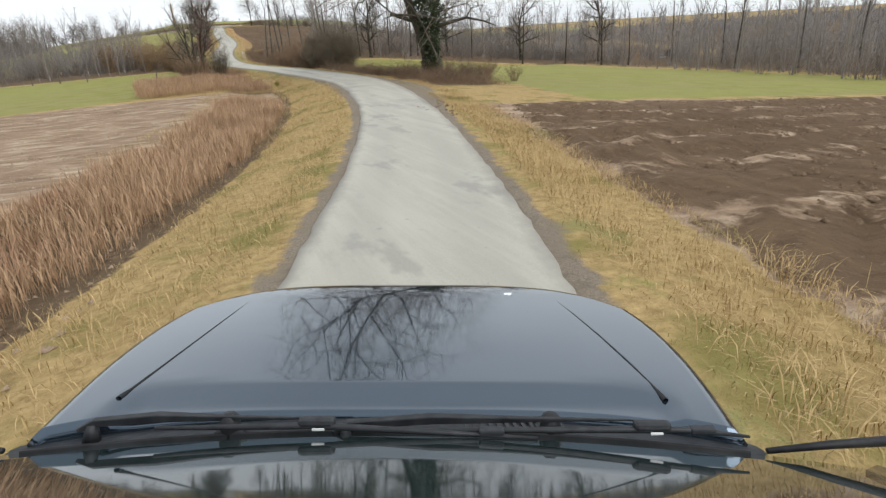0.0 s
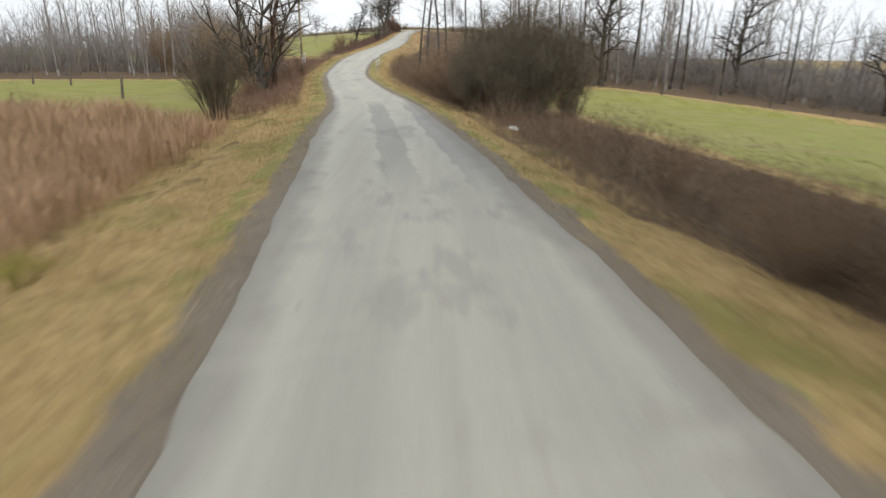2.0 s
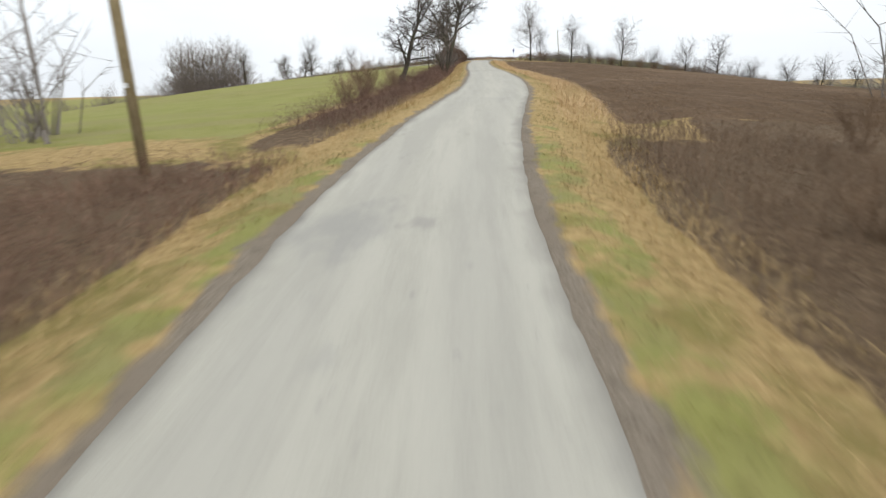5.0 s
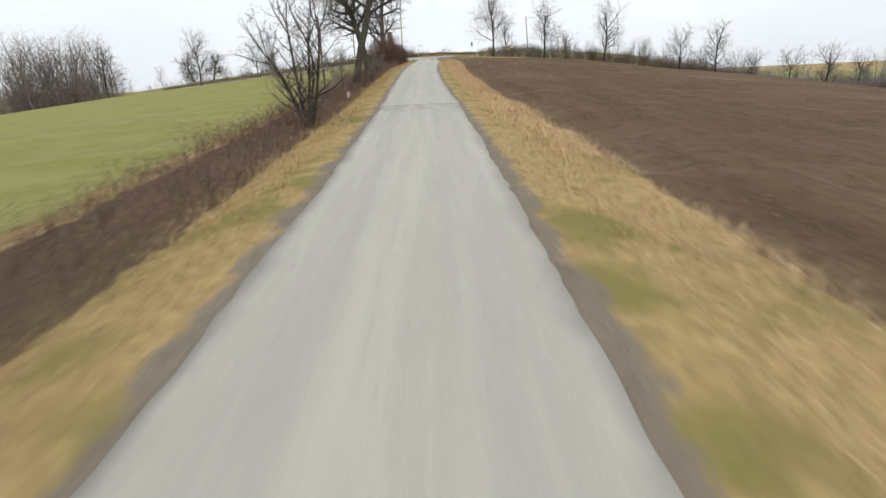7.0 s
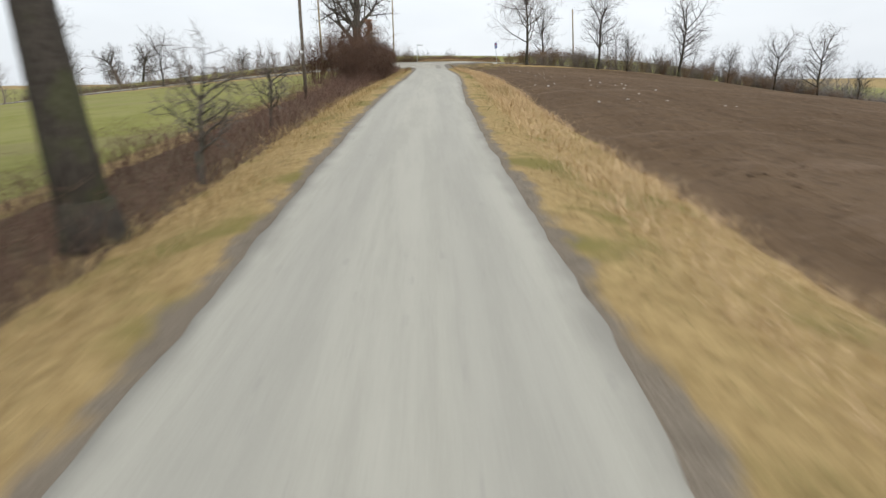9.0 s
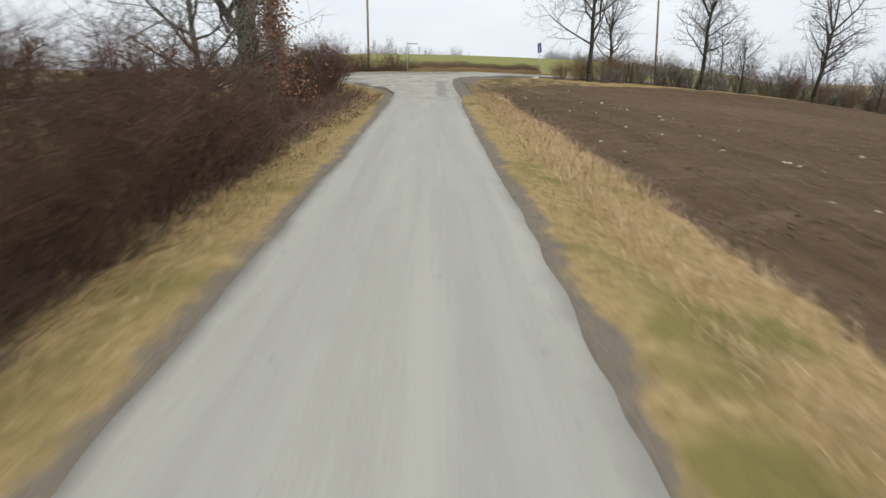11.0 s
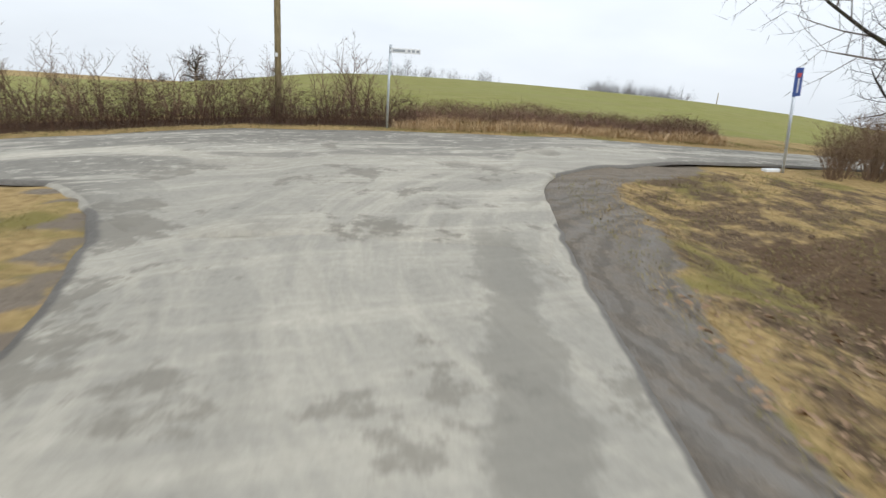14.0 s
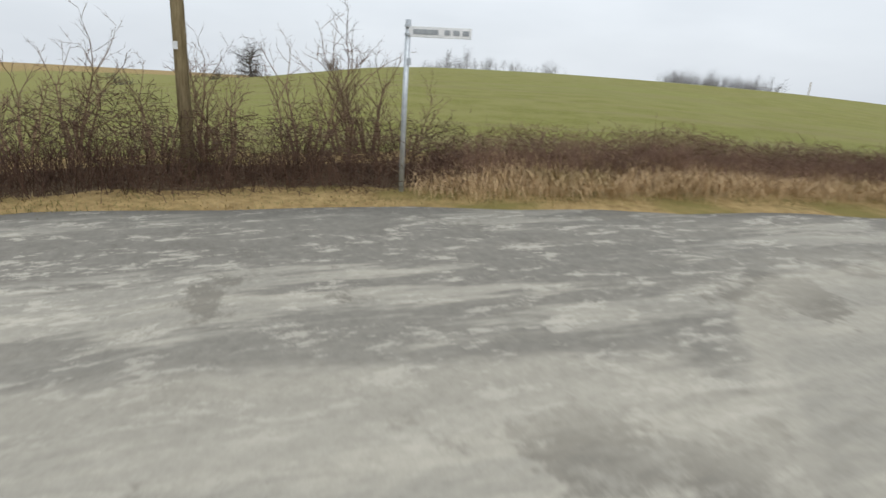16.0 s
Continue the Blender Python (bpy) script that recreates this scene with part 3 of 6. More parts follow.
    gravel = (0.86 - 0.12 * ramp(y, -10, 0)) * bump(au - widening(y), 1.25, 1.35, 1.55 + 0.06 * bump(y, -72, -66, -30, -20), 1.95 + 0.06 * bump(y, -72, -66, -30, -20)) * before + 0.8 * right * bump(u, 1.2, 1.5, 1.7 + 0.9 * ramp(y, -92, -82) + 0.5 * bump(y, -82, -77, -71, -68), 2.0 + 1.5 * ramp(y, -92, -82) + 0.6 * bump(y, -82, -77, -71, -68)) * bump(y, -96, -86, -70, -66) + 0.6 * left * bump(-u, 1.2, 1.45, 1.65 + 0.35 * ramp(y, -86, -78), 1.95 + 0.5 * ramp(y, -86, -78)) * bump(y, -92, -82, -69, -64)
    gravel = gravel + np.exp(-(((x - 3.0) / 0.8) ** 2 + ((y - 120.0) / 3.0) ** 2)) * 1.2
    shoulder = np.interp(x, *CORNER) - y
    gravel = gravel + 0.95 * bump(shoulder, -0.6, -0.3, 0.6, 1.5) * bump(x, 1.0, 1.3, 5.5, 8.0) + 0.9 * right * bump(u, 1.1, 1.3, 2.3 + 0.4 * ramp(y, 113, 119), 2.9 + 0.5 * ramp(y, 113, 119)) * bump(y, 105, 111, 120, 121.5)
    gravel = gravel + 0.9 * left * bump(-u - np.interp(y, [104, 109, 112, 114.5, 116.5, 117.6, 118.4, 119.4], [0, 0.14, 0.7, 1.45, 2.28, 2.88, 3.55, 4.8]), 1.2, 1.4, 1.76, 2.05) * bump(y, 98, 106, 119, 120)
    return dict(plough=plough, stubble=stub, turf=turf, litter=litter, gravel=gravel)


gz = land(gx, gy)
COVER = covers(gx, gy, gu)
rough_land = rng.normal(0, 1, gz.shape)
near = (np.abs(gu) > 1.9) & (np.abs(gu) < 60) & (gy > -122) & (gy < 136)
gz = gz + near * rough_land * (0.012 + 0.03 * np.clip(COVER["plough"], 0, 1) + 0.035 * np.clip(COVER["stubble"], 0, 1))
gz = gz - 0.07 * (np.abs(gu) < 1.45) * (gy < 121)      # bedded under the road
gz = gz - 0.07 * (gy > np.interp(gx, *SOUTH_EDGE) + 0.15) * (gy < np.interp(gx, *NORTH_EDGE) - 0.15) * (np.abs(gx) < 90)
gz = gz - 0.06 * ((gy > 109) & (gy < 121.5) & (gx > -1.4 - np.interp(gy, [109, 112, 114.5, 116.5, 118.4, 119.4, 121], [0.05, 0.6, 1.3, 2.12, 3.35, 4.6, 7.0])) & (np.abs(gu) > 1.45) & (gx < 2.3))
rows_n, cols_n = gz.shape
idx = np.arange(rows_n * cols_n).reshape(rows_n, cols_n)
quads = np.stack([idx[:-1, :-1], idx[:-1, 1:], idx[1:, 1:], idx[1:, :-1]], -1).reshape(-1, 4)
ground = stuff("ground", np.stack([gx, gy, gz], -1).reshape(-1, 3), quads, GROUND, "rolling winter farmland of straw verges, ploughed earth and pasture", "ground", smooth=True)
ground["kind"] = "structure"
for key, w in COVER.items():
    ground.data.attributes.new(key, "FLOAT", "POINT").data.foreach_set("value", np.clip(w, 0, 1).astype(np.float32).ravel())


# ---- the lane and the crossroad: thin slabs over the ground ----
def slab(name, xs, ys, us, dirts, rims, label, lift, cross=0.0):
    """A road surface from a grid of places, with turned-down edges."""
    zs = land(xs, ys) * 1.0 + lift
    zs[:, 0] -= 0.06
    zs[:, -1] -= 0.06
    r, c = xs.shape
    i = np.arange(r * c).reshape(r, c)
    q = np.stack([i[:-1, :-1], i[:-1, 1:], i[1:, 1:], i[1:, :-1]], -1).reshape(-1, 4)
    ob = stuff(name, np.stack([xs, ys, zs], -1).reshape(-1, 3), q, ASPHALT, label, "road", smooth=True)
    ob["kind"] = "structure"
    for key, w in (("u", us), ("cross", cross + 0 * us), ("dirt", dirts), ("rim", rims), ("seam", bump(ys, -63, -57, -48, -44)), ("patchy", 0.12 + 0.88 * (1 - ramp(ys, -15, 5)))):
        ob.data.attributes.new(key, "FLOAT", "POINT").data.foreach_set("value", np.asarray(w, np.float32).ravel())
    return ob


lane_y = np.arange(-170, 120.01, 0.3)
lane_u = np.array([-1.0, -0.985, -0.9, -0.7, -0.35, 0, 0.35, 0.7, 0.9, 0.985, 1.0])
lu, ly = np.meshgrid(lane_u, lane_y)
fray_l = np.interp(lane_y, np.arange(-170, 121, 1.9), rng.normal(0, 0.025, 154)) + rng.normal(0, 0.014, len(lane_y))
fray_r = np.interp(lane_y, np.arange(-170, 121, 1.9), rng.normal(0, 0.025, 154)) + rng.normal(0, 0.014, len(lane_y))
flare_l = np.interp(lane_y, [-170, 104, 109, 112, 114.5, 116.5, 117.6, 118.4, 119.4, 120], [0, 0, 0.14, 0.7, 1.45, 2.28, 2.88, 3.55, 4.8, 6.0])
flare_r = spline([-170, 0, 80, 100, 106, 110, 113, 116, 118, 120], [0, 0, 0, 0, 0.14, 0.2, 0.22, 0.27, 0.32, 0.38])(lane_y)
wide = widening(lane_y)
half_l, half_r = 1.47 + fray_l + flare_l + wide, 1.47 + fray_r + flare_r + wide
across = np.where(lu < 0, lu * half_l[:, None], lu * half_r[:, None])
lane = slab("road", road_x(ly) + across, ly, np.clip(across, -1.5, 1.5) * np.where(ly > 110, 0.6, 1), 0.9 * ramp(ly, 98, 116) + 0.25 * bump(ly, -84, -76, -66, -60), (np.abs(lu) > 0.95) * (0.05 + 1.0 * bump(ly, 100, 110, 117.6, 118.2)), "narrow country lane of worn pale grey asphalt with patches", 0.03)

side_x = np.r_[np.arange(-90, -10, 2.0), np.arange(-10, 1.5, 0.25), np.arange(1.5, 4, 0.1), np.arange(4, 12, 0.25), np.arange(12, 30, 1.0), np.arange(30, 150, 3.0)]
side_v = np.linspace(0, 1, 12)
side_v = np.r_[0, 0.004, side_v[1:-1], 0.996, 1]
sv, sx = np.meshgrid(side_v, side_x)
mouth = ([-90, -30, -10, -8, -6.6, -5.6, -4.6, -3, 1.6] + CORNER[0] + [17, 40, 150], [100.5, 112, 117.5, 118.4, 119.2, 119.1, 118.3, 116.6, 116.6] + CORNER[1] + [129.6, 139.5, 191])
south = np.interp(side_x, *mouth) + np.interp(side_x, np.arange(-90, 151, 1.1), rng.normal(0, 0.05, 220))
south[2:-2] = np.where(np.abs(side_x[2:-2] - 3) < 7, (south[:-4] + south[1:-3] + south[2:-2] + south[3:-1] + south[4:]) / 5, south[2:-2])
north = np.interp(side_x, *NORTH_EDGE) + np.interp(side_x, np.arange(-90, 151, 1.1), rng.normal(0, 0.05, 220))
cy = south[:, None] * (1 - sv) + north[:, None] * sv
crossroad = slab("road_2", sx, cy, np.clip((sv - 0.5) * 2.4, -1.5, 1.5), 0.15 + 0.85 * np.exp(-((sx - 0) / 11.0) ** 2), ((sv < 0.05) * (sx > 2.6) + (sv < 0.05) * (sx < -5.5) + (sv > 0.95) * 0.6) * 1.0, "muddy country crossroad of grey asphalt at a junction", 0.036, ramp(sv, 0.3, 0.75) + ramp(np.abs(sx - 0.5), 3.5, 6.0) * (1 - ramp(sv, 0.3, 0.75)))

# ---- trees and shrubs ----


def grow(wood, twigs, rnd, p, d, length, r, level, levels, style):
    """One limb with its side limbs; wood takes thick limbs, twigs the thin ones."""
    last = level == levels
    n = 1 if last else style.get("bends", (5, 4, 3, 2, 2))[level]
    pts, radii, dirs = [p.copy()], [r], [d.copy()]
    step = length / n
    q = p.copy()
    for i in range(n):
        wob = style["wob"] * (0.5 if level == 0 else 1.0)
        d = (d + Vector((rnd.gauss(0, wob), rnd.gauss(0, wob), rnd.gauss(0, wob * 0.7) + style["up"] * (1 if level else 0.3)))).normalized()
        q = q + d * step
        pts.append(q.copy())
        dirs.append(d.copy())
        radii.append(max(r * (1 - (i + 1) / n * (0.45 if level == 0 else 0.62)), style["thin"]))
    target = wood if level < style["split"] else twigs
    target.tube(pts, radii, style.get("sides", (8, 5, 4, 3, 3, 3))[level], tip=last or level > 0)
    if last:
        return
    count = style["kids"][level]
    for k in range(count):
        f = style["clear"] + (1 - style["clear"]) * (k + rnd.random()) / count if level == 0 else 0.22 + 0.78 * (k + rnd.random()) / count
        i = min(int(f * n), n - 1)
        base = pts[i].lerp(pts[i + 1], f * n - i)
        axis = dirs[i + 1]
        side = axis.orthogonal().normalized()
        side.rotate(Matrix.Rotation(2.4 * k + rnd.uniform(-0.5, 0.5), 3, axis))
        ang = radians(rnd.uniform(*style["angle"])) * (1.0 if level else style.get("first", 1.0))
        nd = (axis * math.cos(ang) + side * math.sin(ang)).normalized()
        rr = max(radii[i] * rnd.uniform(0.4, 0.62) * style.get("slim", 1.0), style["thin"])
        ln = length * rnd.uniform(*style["ratio"]) * (1.15 - 0.55 * f if level == 0 else 1.0 - 0.35 * f)
        grow(wood, twigs, rnd, base, nd, ln, rr, level + 1, levels, style)
    if level == 0:                                   # the leader goes on as two or three limbs
        for k in range(style.get("lead", 2)):
            side = dirs[-1].orthogonal().normalized()
            side.rotate(Matrix.Rotation(2.2 * k + rnd.random(), 3, dirs[-1]))
            nd = (dirs[-1] + side * rnd.uniform(0.25, 0.6)).normalized()
            grow(wood, twigs, rnd, pts[-1], nd, length * style["ratio"][1] * rnd.uniform(0.8, 1.0), radii[-1] * 0.8, 1, levels, style)


OAK = dict(wob=0.18, up=0.05, kids=(11, 8, 7, 6), clear=0.28, angle=(38, 72), ratio=(0.45, 0.66), thin=0.006, split=3, lead=3)
WIDE = dict(wob=0.22, up=0.03, kids=(8, 9, 7, 6), clear=0.3, angle=(45, 85), ratio=(0.6, 0.9), thin=0.007, split=3, lead=3)
ALDER = dict(wob=0.08, up=0.06, kids=(20, 6, 5), clear=0.14, angle=(50, 85), ratio=(0.2, 0.34), thin=0.005, split=1, lead=2, slim=0.5)
STEMS = dict(wob=0.15, up=0.07, kids=(9, 6, 6), clear=0.22, angle=(30, 65), ratio=(0.35, 0.6), thin=0.006, split=2, lead=3)
FAN = dict(wob=0.15, up=0.1, kids=(11, 8, 6, 4), clear=0.34, angle=(38, 74), ratio=(0.55, 0.8), thin=0.008, slim=0.92, split=2, lead=4)
WOODTREE = dict(wob=0.07, up=0.1, kids=(12, 5, 4), clear=0.3, angle=(28, 65), ratio=(0.26, 0.46), thin=0.012, split=1, lead=3, slim=0.7)


def tree_shapes(seed, height, r, style, levels=4, lean=(0, 0)):
    rnd = random.Random(seed)
    wood, twigs = Shape(), Shape()
    d = Vector((lean[0], lean[1], 1)).normalized()
    grow(wood, twigs, rnd, Vector((0, 0, -0.3)), d, height * 0.55, r, 0, levels, style)
    foot = Shape()                                    # the flare of the roots
    foot.tube([Vector((0, 0, -0.35)), Vector((0, 0, 0.1)), Vector((d.x * 0.5, d.y * 0.5, 0.6))], [r * 1.7, r * 1.25, r * 0.95], 9, tip=False)
    wood.add(foot, Matrix.Identity(4))
    return wood, twigs


def tree(x, y, shapes, wood_mat, twig_mat, label, turn=0.0, scale=1.0, category="tree", group="", name="bare_tree"):
    t = thing(name, (x, y, ground_z(x, y)), label, category, group, turn=turn, scale=scale)
    part("trunk", shapes[0], wood_mat, t, smooth=True)
    part("crown", shapes[1], twig_mat, t, "bare twigs")
    return t


def copies(first, spots, rnd, low=0.85, high=1.15):
    for x, y, *s in spots:
        k = s[0] if s else rnd.uniform(low, high)
        copy_thing(first, pose(x, y, ground_z(x, y), 0, 0, rnd.uniform(0, 360)) @ Matrix.Scale(k / first.scale[0], 4))


def bush_shape(seed, height, spread, stems, twigs_each, thick=0.02, plain=False):
    """A many-stemmed shrub: bowed stems from one stool, each with side twigs."""
    rnd = random.Random(seed)
    s = Shape()
    fine = s if plain else Shape()
    for _ in range(stems):
        a, out = rnd.uniform(0, 6.283), rnd.random() ** 0.6
        foot = Vector((math.cos(a), math.sin(a), 0)) * rnd.uniform(0, 0.25) * spread
        h = height * rnd.uniform(0.55, 1.0) * (1.08 - 0.35 * out)
        tip = foot + Vector((math.cos(a) * out * spread, math.sin(a) * out * spread, h))
        mid = foot.lerp(tip, 0.5) + Vector((rnd.gauss(0, 0.06), rnd.gauss(0, 0.06), 0.08)) * h
        r = thick * rnd.uniform(0.6, 1.2)
        if plain:
            s.tube([foot - Vector((0, 0, 0.1)), mid, tip], [r, r * 0.6, 0.003], 3)
        else:
            s.tube([foot - Vector((0, 0, 0.2)), foot.lerp(mid, 0.55), mid, tip], [r, r * 0.8, r * 0.6, 0.003], 3)
        for _ in range(twigs_each):
            f = rnd.uniform(0.3, 0.97)
            b = foot.lerp(mid, f * 2) if f < 0.5 else mid.lerp(tip, f * 2 - 1)
            dv = Vector((rnd.gauss(0, 1), rnd.gauss(0, 1), rnd.uniform(0.1, 1.3))).normalized() * height * rnd.uniform(0.1, 0.24)
            fine.tube([b, b + dv], [r * 0.4, 0.003], 3)
    return s if plain else (s, fine)


def bush(x, y, shape, mat, label, turn=0.0, scale=1.0, group="", name="bare_shrub", category="shrub"):
    t = thing(name, (x, y, ground_z(x, y)), label, category, group, turn=turn, scale=scale)
    part("stool", shape[0], mat, t)["kind"] = "stuff"
    part("crown", shape[1], mat, t)["kind"] = "stuff"
    return t


rnd = random.Random(11)
oak_a = tree_shapes(3, 15, 0.34, OAK)
alder_a, alder_b = tree_shapes(31, 15, 0.115, ALDER, 3), tree_shapes(37, 14, 0.11, ALDER, 3, (0.05, 0.04))
row_a, row_b = tree_shapes(41, 12.5, 0.22, dict(FAN, thin=0.014, kids=(12, 8, 7)), 3), tree_shapes(47, 12, 0.2, dict(FAN, thin=0.014, kids=(11, 8, 8)), 3)

# the ivy-clad oak beside the lane, its trunk wrapped in leaves
OX, OY = 11.7, -67.5
oak_shapes = tree_shapes(12, 19, 0.43, dict(WIDE, ratio=(0.74, 1.05)))
for grown in oak_shapes:                              # cut back where the lane's traffic passes
    grown.f = [f for f in grown.f if not (min(grown.v[i][0] for i in f) < -4.0 and min(grown.v[i][2] for i in f) < 5.0)]
ivy_oak = tree(OX, OY, oak_shapes, BARK, TWIG, "huge bare oak with ivy-wrapped trunk standing in brambles", name="ivy_oak")


def leaves(seed, n, place, size):
    """Small bent leaves: two faces each, at places that the given function draws."""
    r = random.Random(seed)
    s = Shape()
    for _ in range(n):
        p = place(r)
        a = Euler((r.uniform(-1.2, 1.2), r.uniform(-1.2, 1.2), r.uniform(0, 6.28))).to_matrix()
        k = size * r.uniform(0.6, 1.3)
        n0 = len(s.v)
        for q in ((-0.5, 0, 0), (0, -0.45, 0.12), (0.5, 0, 0), (0, 0.45, 0.12)):
            s.v.append(tuple(p + a @ Vector(q) * k))
        s.f += [(n0, n0 + 1, n0 + 2), (n0, n0 + 2, n0 + 3)]
    return s


def ivy_spot(r):
    h = r.uniform(0.6, 1) * r.uniform(0.5, 8.5)
    a, d = r.uniform(0, 6.283), 0.4 + abs(r.gauss(0, 1)) * (0.14 + 0.08 * h) * (0.55 + 0.45 * math.sin(h * 1.7) ** 2)
    return Vector((math.cos(a) * d, math.sin(a) * d, h))


low_limb = Shape()
low_limb.tube([(0.2, -0.2, 3.7), (1.3, -0.6, 3.95), (2.7, -0.9, 4.25), (4.2, -1.1, 3.9), (5.6, -1.2, 3.3)], [0.16, 0.13, 0.1, 0.065, 0.025], 8)
low_limb.tube([(2.7, -0.9, 4.25), (3.4, -0.4, 4.9), (4.6, 0.0, 5.1)], [0.07, 0.05, 0.02], 6)
low_limb.tube([(4.2, -1.1, 3.9), (4.9, -0.8, 4.2), (5.9, -0.7, 4.1)], [0.045, 0.03, 0.012], 5)
low_limb.tube([(-0.2, 0.0, 4.2), (-1.4, -0.3, 4.6), (-2.6, -0.2, 4.75), (-3.9, -0.4, 4.4)], [0.13, 0.1, 0.065, 0.02], 7)
part("low_limb", low_limb, BARK, ivy_oak, smooth=True)
part("ivy", leaves(4, 6500, ivy_spot, 0.16), IVY, ivy_oak, "dark green ivy leaves")

# by the lane in the valley


def many_stemmed(seed, height, r, leans):
    """Several trunks that part from one stool, each with its own limbs."""
    wood, twigs = Shape(), Shape()
    for k, (lx, ly) in enumerate(leans):
        w, t = tree_shapes(seed + k, height * (0.8 + 0.07 * k), r * (0.7 + 0.1 * (k % 3)), STEMS, 3, (lx, ly))
        m = Matrix.Translation((lx * 0.22, ly * 0.22 + 0.02 * k, 0))
        wood.add(w, m)
        twigs.add(t, m)
    return wood, twigs


tree(-5.75, -32.3, many_stemmed(61, 10, 0.17, [(-0.55, 0.1), (-0.25, -0.15), (0.05, 0.2), (0.4, 0.05), (-0.1, 0.3)]), BARK, TWIG, "dark many-stemmed bare tree beside the lane", 0, 1.0, name="many_stemmed_tree")
tree(-5.2, -31.3, tree_shapes(62, 12, 0.19, OAK, 4, (0.06, 0.05)), BARK_RED, TWIG, "bare tree with rust-red trunk at the lane side", 0, 0.95, name="rusty_tree")
first_alder = tree(4.5, -20.0, alder_a, BARK_PALE, TWIG, "slender bare alder standing in the brook scrub", group="alders by the brook", name="alder")
copies(first_alder, [(5.6, -20.4, 1.05), (6.2, -20.0, 0.9), (3.9, -18.8, 0.95), (9.5, -17.5, 1.0), (12.5, -18.5, 1.1), (8.2, -13.0, 0.9), (16, -17, 1.0), (11, -24, 0.8)], rnd)
second_alder = tree(22.5, -10.0, alder_b, BARK, TWIG, "tall bare alder at the wood edge", group="trees at the wood edge", name="alder")
copies(second_alder, [(25.5, -9, 1.15), (29, -10.5, 1.25), (30.6, -9.6, 1.2), (34, -11, 1.1), (19.5, -12, 1.0), (40, -12, 1.1), (46, -20, 1.2), (55, -30, 1.2), (58, -33, 1.0), (62, -38, 1.2), (52, -24, 1.0), (16.5, -14, 0.9), (14, -13, 1.05), (66, -44, 1.1), (60, -52, 1.2), (64, -58, 1.1), (63, -66, 1.2), (66, -75, 1.1), (62, -82, 1.0)], rnd)
shade_tree = tree(21.0, -13.5, tree_shapes(22, 14, 0.28, dict(OAK, kids=(11, 9, 8), thin=0.009), 3), BARK, TWIG, "broad bare oak at the far side of the pasture", 120, 0.95, group="trees at the wood edge", name="bare_oak")
copies(shade_tree, [(37, -8, 1.0), (49, -14, 1.0), (60, -22, 1.1)], rnd)

# along the straight: the row on the bank
tree(-5.4, 14.7, tree_shapes(5, 7.0, 0.16, dict(WIDE, clear=0.38, up=0.09, kids=(11, 9, 7, 5), ratio=(0.42, 0.64)), 4), BARK, TWIG_DARK, "spreading bare oak on the bramble bank", 200, 1.0, name="bare_oak")
tree(-3.6, 30.8, many_stemmed(91, 5.6, 0.07, [(-0.3, 0.05), (-0.14, 0.1), (0.03, -0.08), (0.12, 0.08), (0.24, 0.0), (-0.03, 0.16)]), BARK, TWIG, "bushy bare tree with many upright limbs", 10, 0.95, name="many_stemmed_tree")
tree(-3.95, 46.2, tree_shapes(8, 15, 0.27, dict(OAK, clear=0.66, up=0.08), 4, (0.1, 0.02)), BARK, TWIG_DARK, "old bare tree on the field bank", 0, 0.85, name="bare_tree")
tree(-3.9, 55.0, tree_shapes(71, 13, 0.34, dict(WIDE, clear=0.5, up=0.08, ratio=(0.5, 0.75))), BARK, TWIG_DARK, "thick forked bare oak on the field bank", 30, 0.85, name="bare_oak")
small = tree(-3.95, 41.9, tree_shapes(73, 3.2, 0.055, dict(OAK, clear=0.45), 3), BARK_PALE, TWIG, "thin young bare tree among brambles", 0, 1.0, name="young_tree", group="young trees on the bank")
copies(small, [(-3.8, 49.8, 0.7), (-3.7, 57.7, 0.9), (-4.2, 64.0, 0.8), (-3.9, 93.9, 1.2)], rnd)
tree(-6.0, 102.0, oak_a, BARK, TWIG_DARK, "big bare oak in the hedge near the crossroads", 60, 1.15, name="bare_oak")
tree(-5.0, 94.8, tree_shapes(79, 7.5, 0.12, dict(WIDE, clear=0.25, kids=(12, 8, 7)), 3), BARK_PALE, TWIG, "spreading young tree with lichen-grey twigs", 130, 0.9, name="young_tree")
beech = tree(-5.0, 101.0, tree_shapes(81, 7, 0.09, OAK, 3), BARK, TWIG, "young beech that keeps its withered brown leaves", 0, 0.85, name="young_beech")


def crown_spot(r):
    a, d, h = r.uniform(0, 6.283), abs(r.gauss(0, 0.62)), r.uniform(0.5, 5.2)
    lump = 0.7 + 0.5 * math.sin(3 * a + 2.3 * h) * math.sin(1.9 * h)
    return Vector((math.cos(a) * d * lump * (2.0 - 0.28 * h), math.sin(a) * d * lump * (2.0 - 0.28 * h), h))


part("leaves", leaves(9, 6500, crown_spot, 0.12), RUSSET, beech, "withered brown leaves")

# the row of trees along the crossroad
tree(12.9, 125.6, tree_shapes(43, 13.5, 0.19, FAN, 4, (-0.15, 0.03)), BARK, TWIG, "straight-trunked bare roadside tree in the hedge at the junction", 0, 1.0, group="row along the crossroad", name="roadside_tree")
row = tree(36.6, 134.0, row_a, BARK, TWIG_DARK, "bare roadside oak in a hedgerow beyond the field", 15, 0.95, group="row along the crossroad", name="roadside_tree")
copies(row, [(65.7, 146, 1.0), (104, 164, 1.15), (140, 186, 1.3), (-36, 108, 0.7), (15.8, 130.2, 0.62)], rnd)
row2 = tree(23.1, 128.8, row_b, BARK, TWIG_DARK, "bare roadside tree in a hedgerow beyond the field", 200, 0.9, group="row along the crossroad", name="roadside_tree")
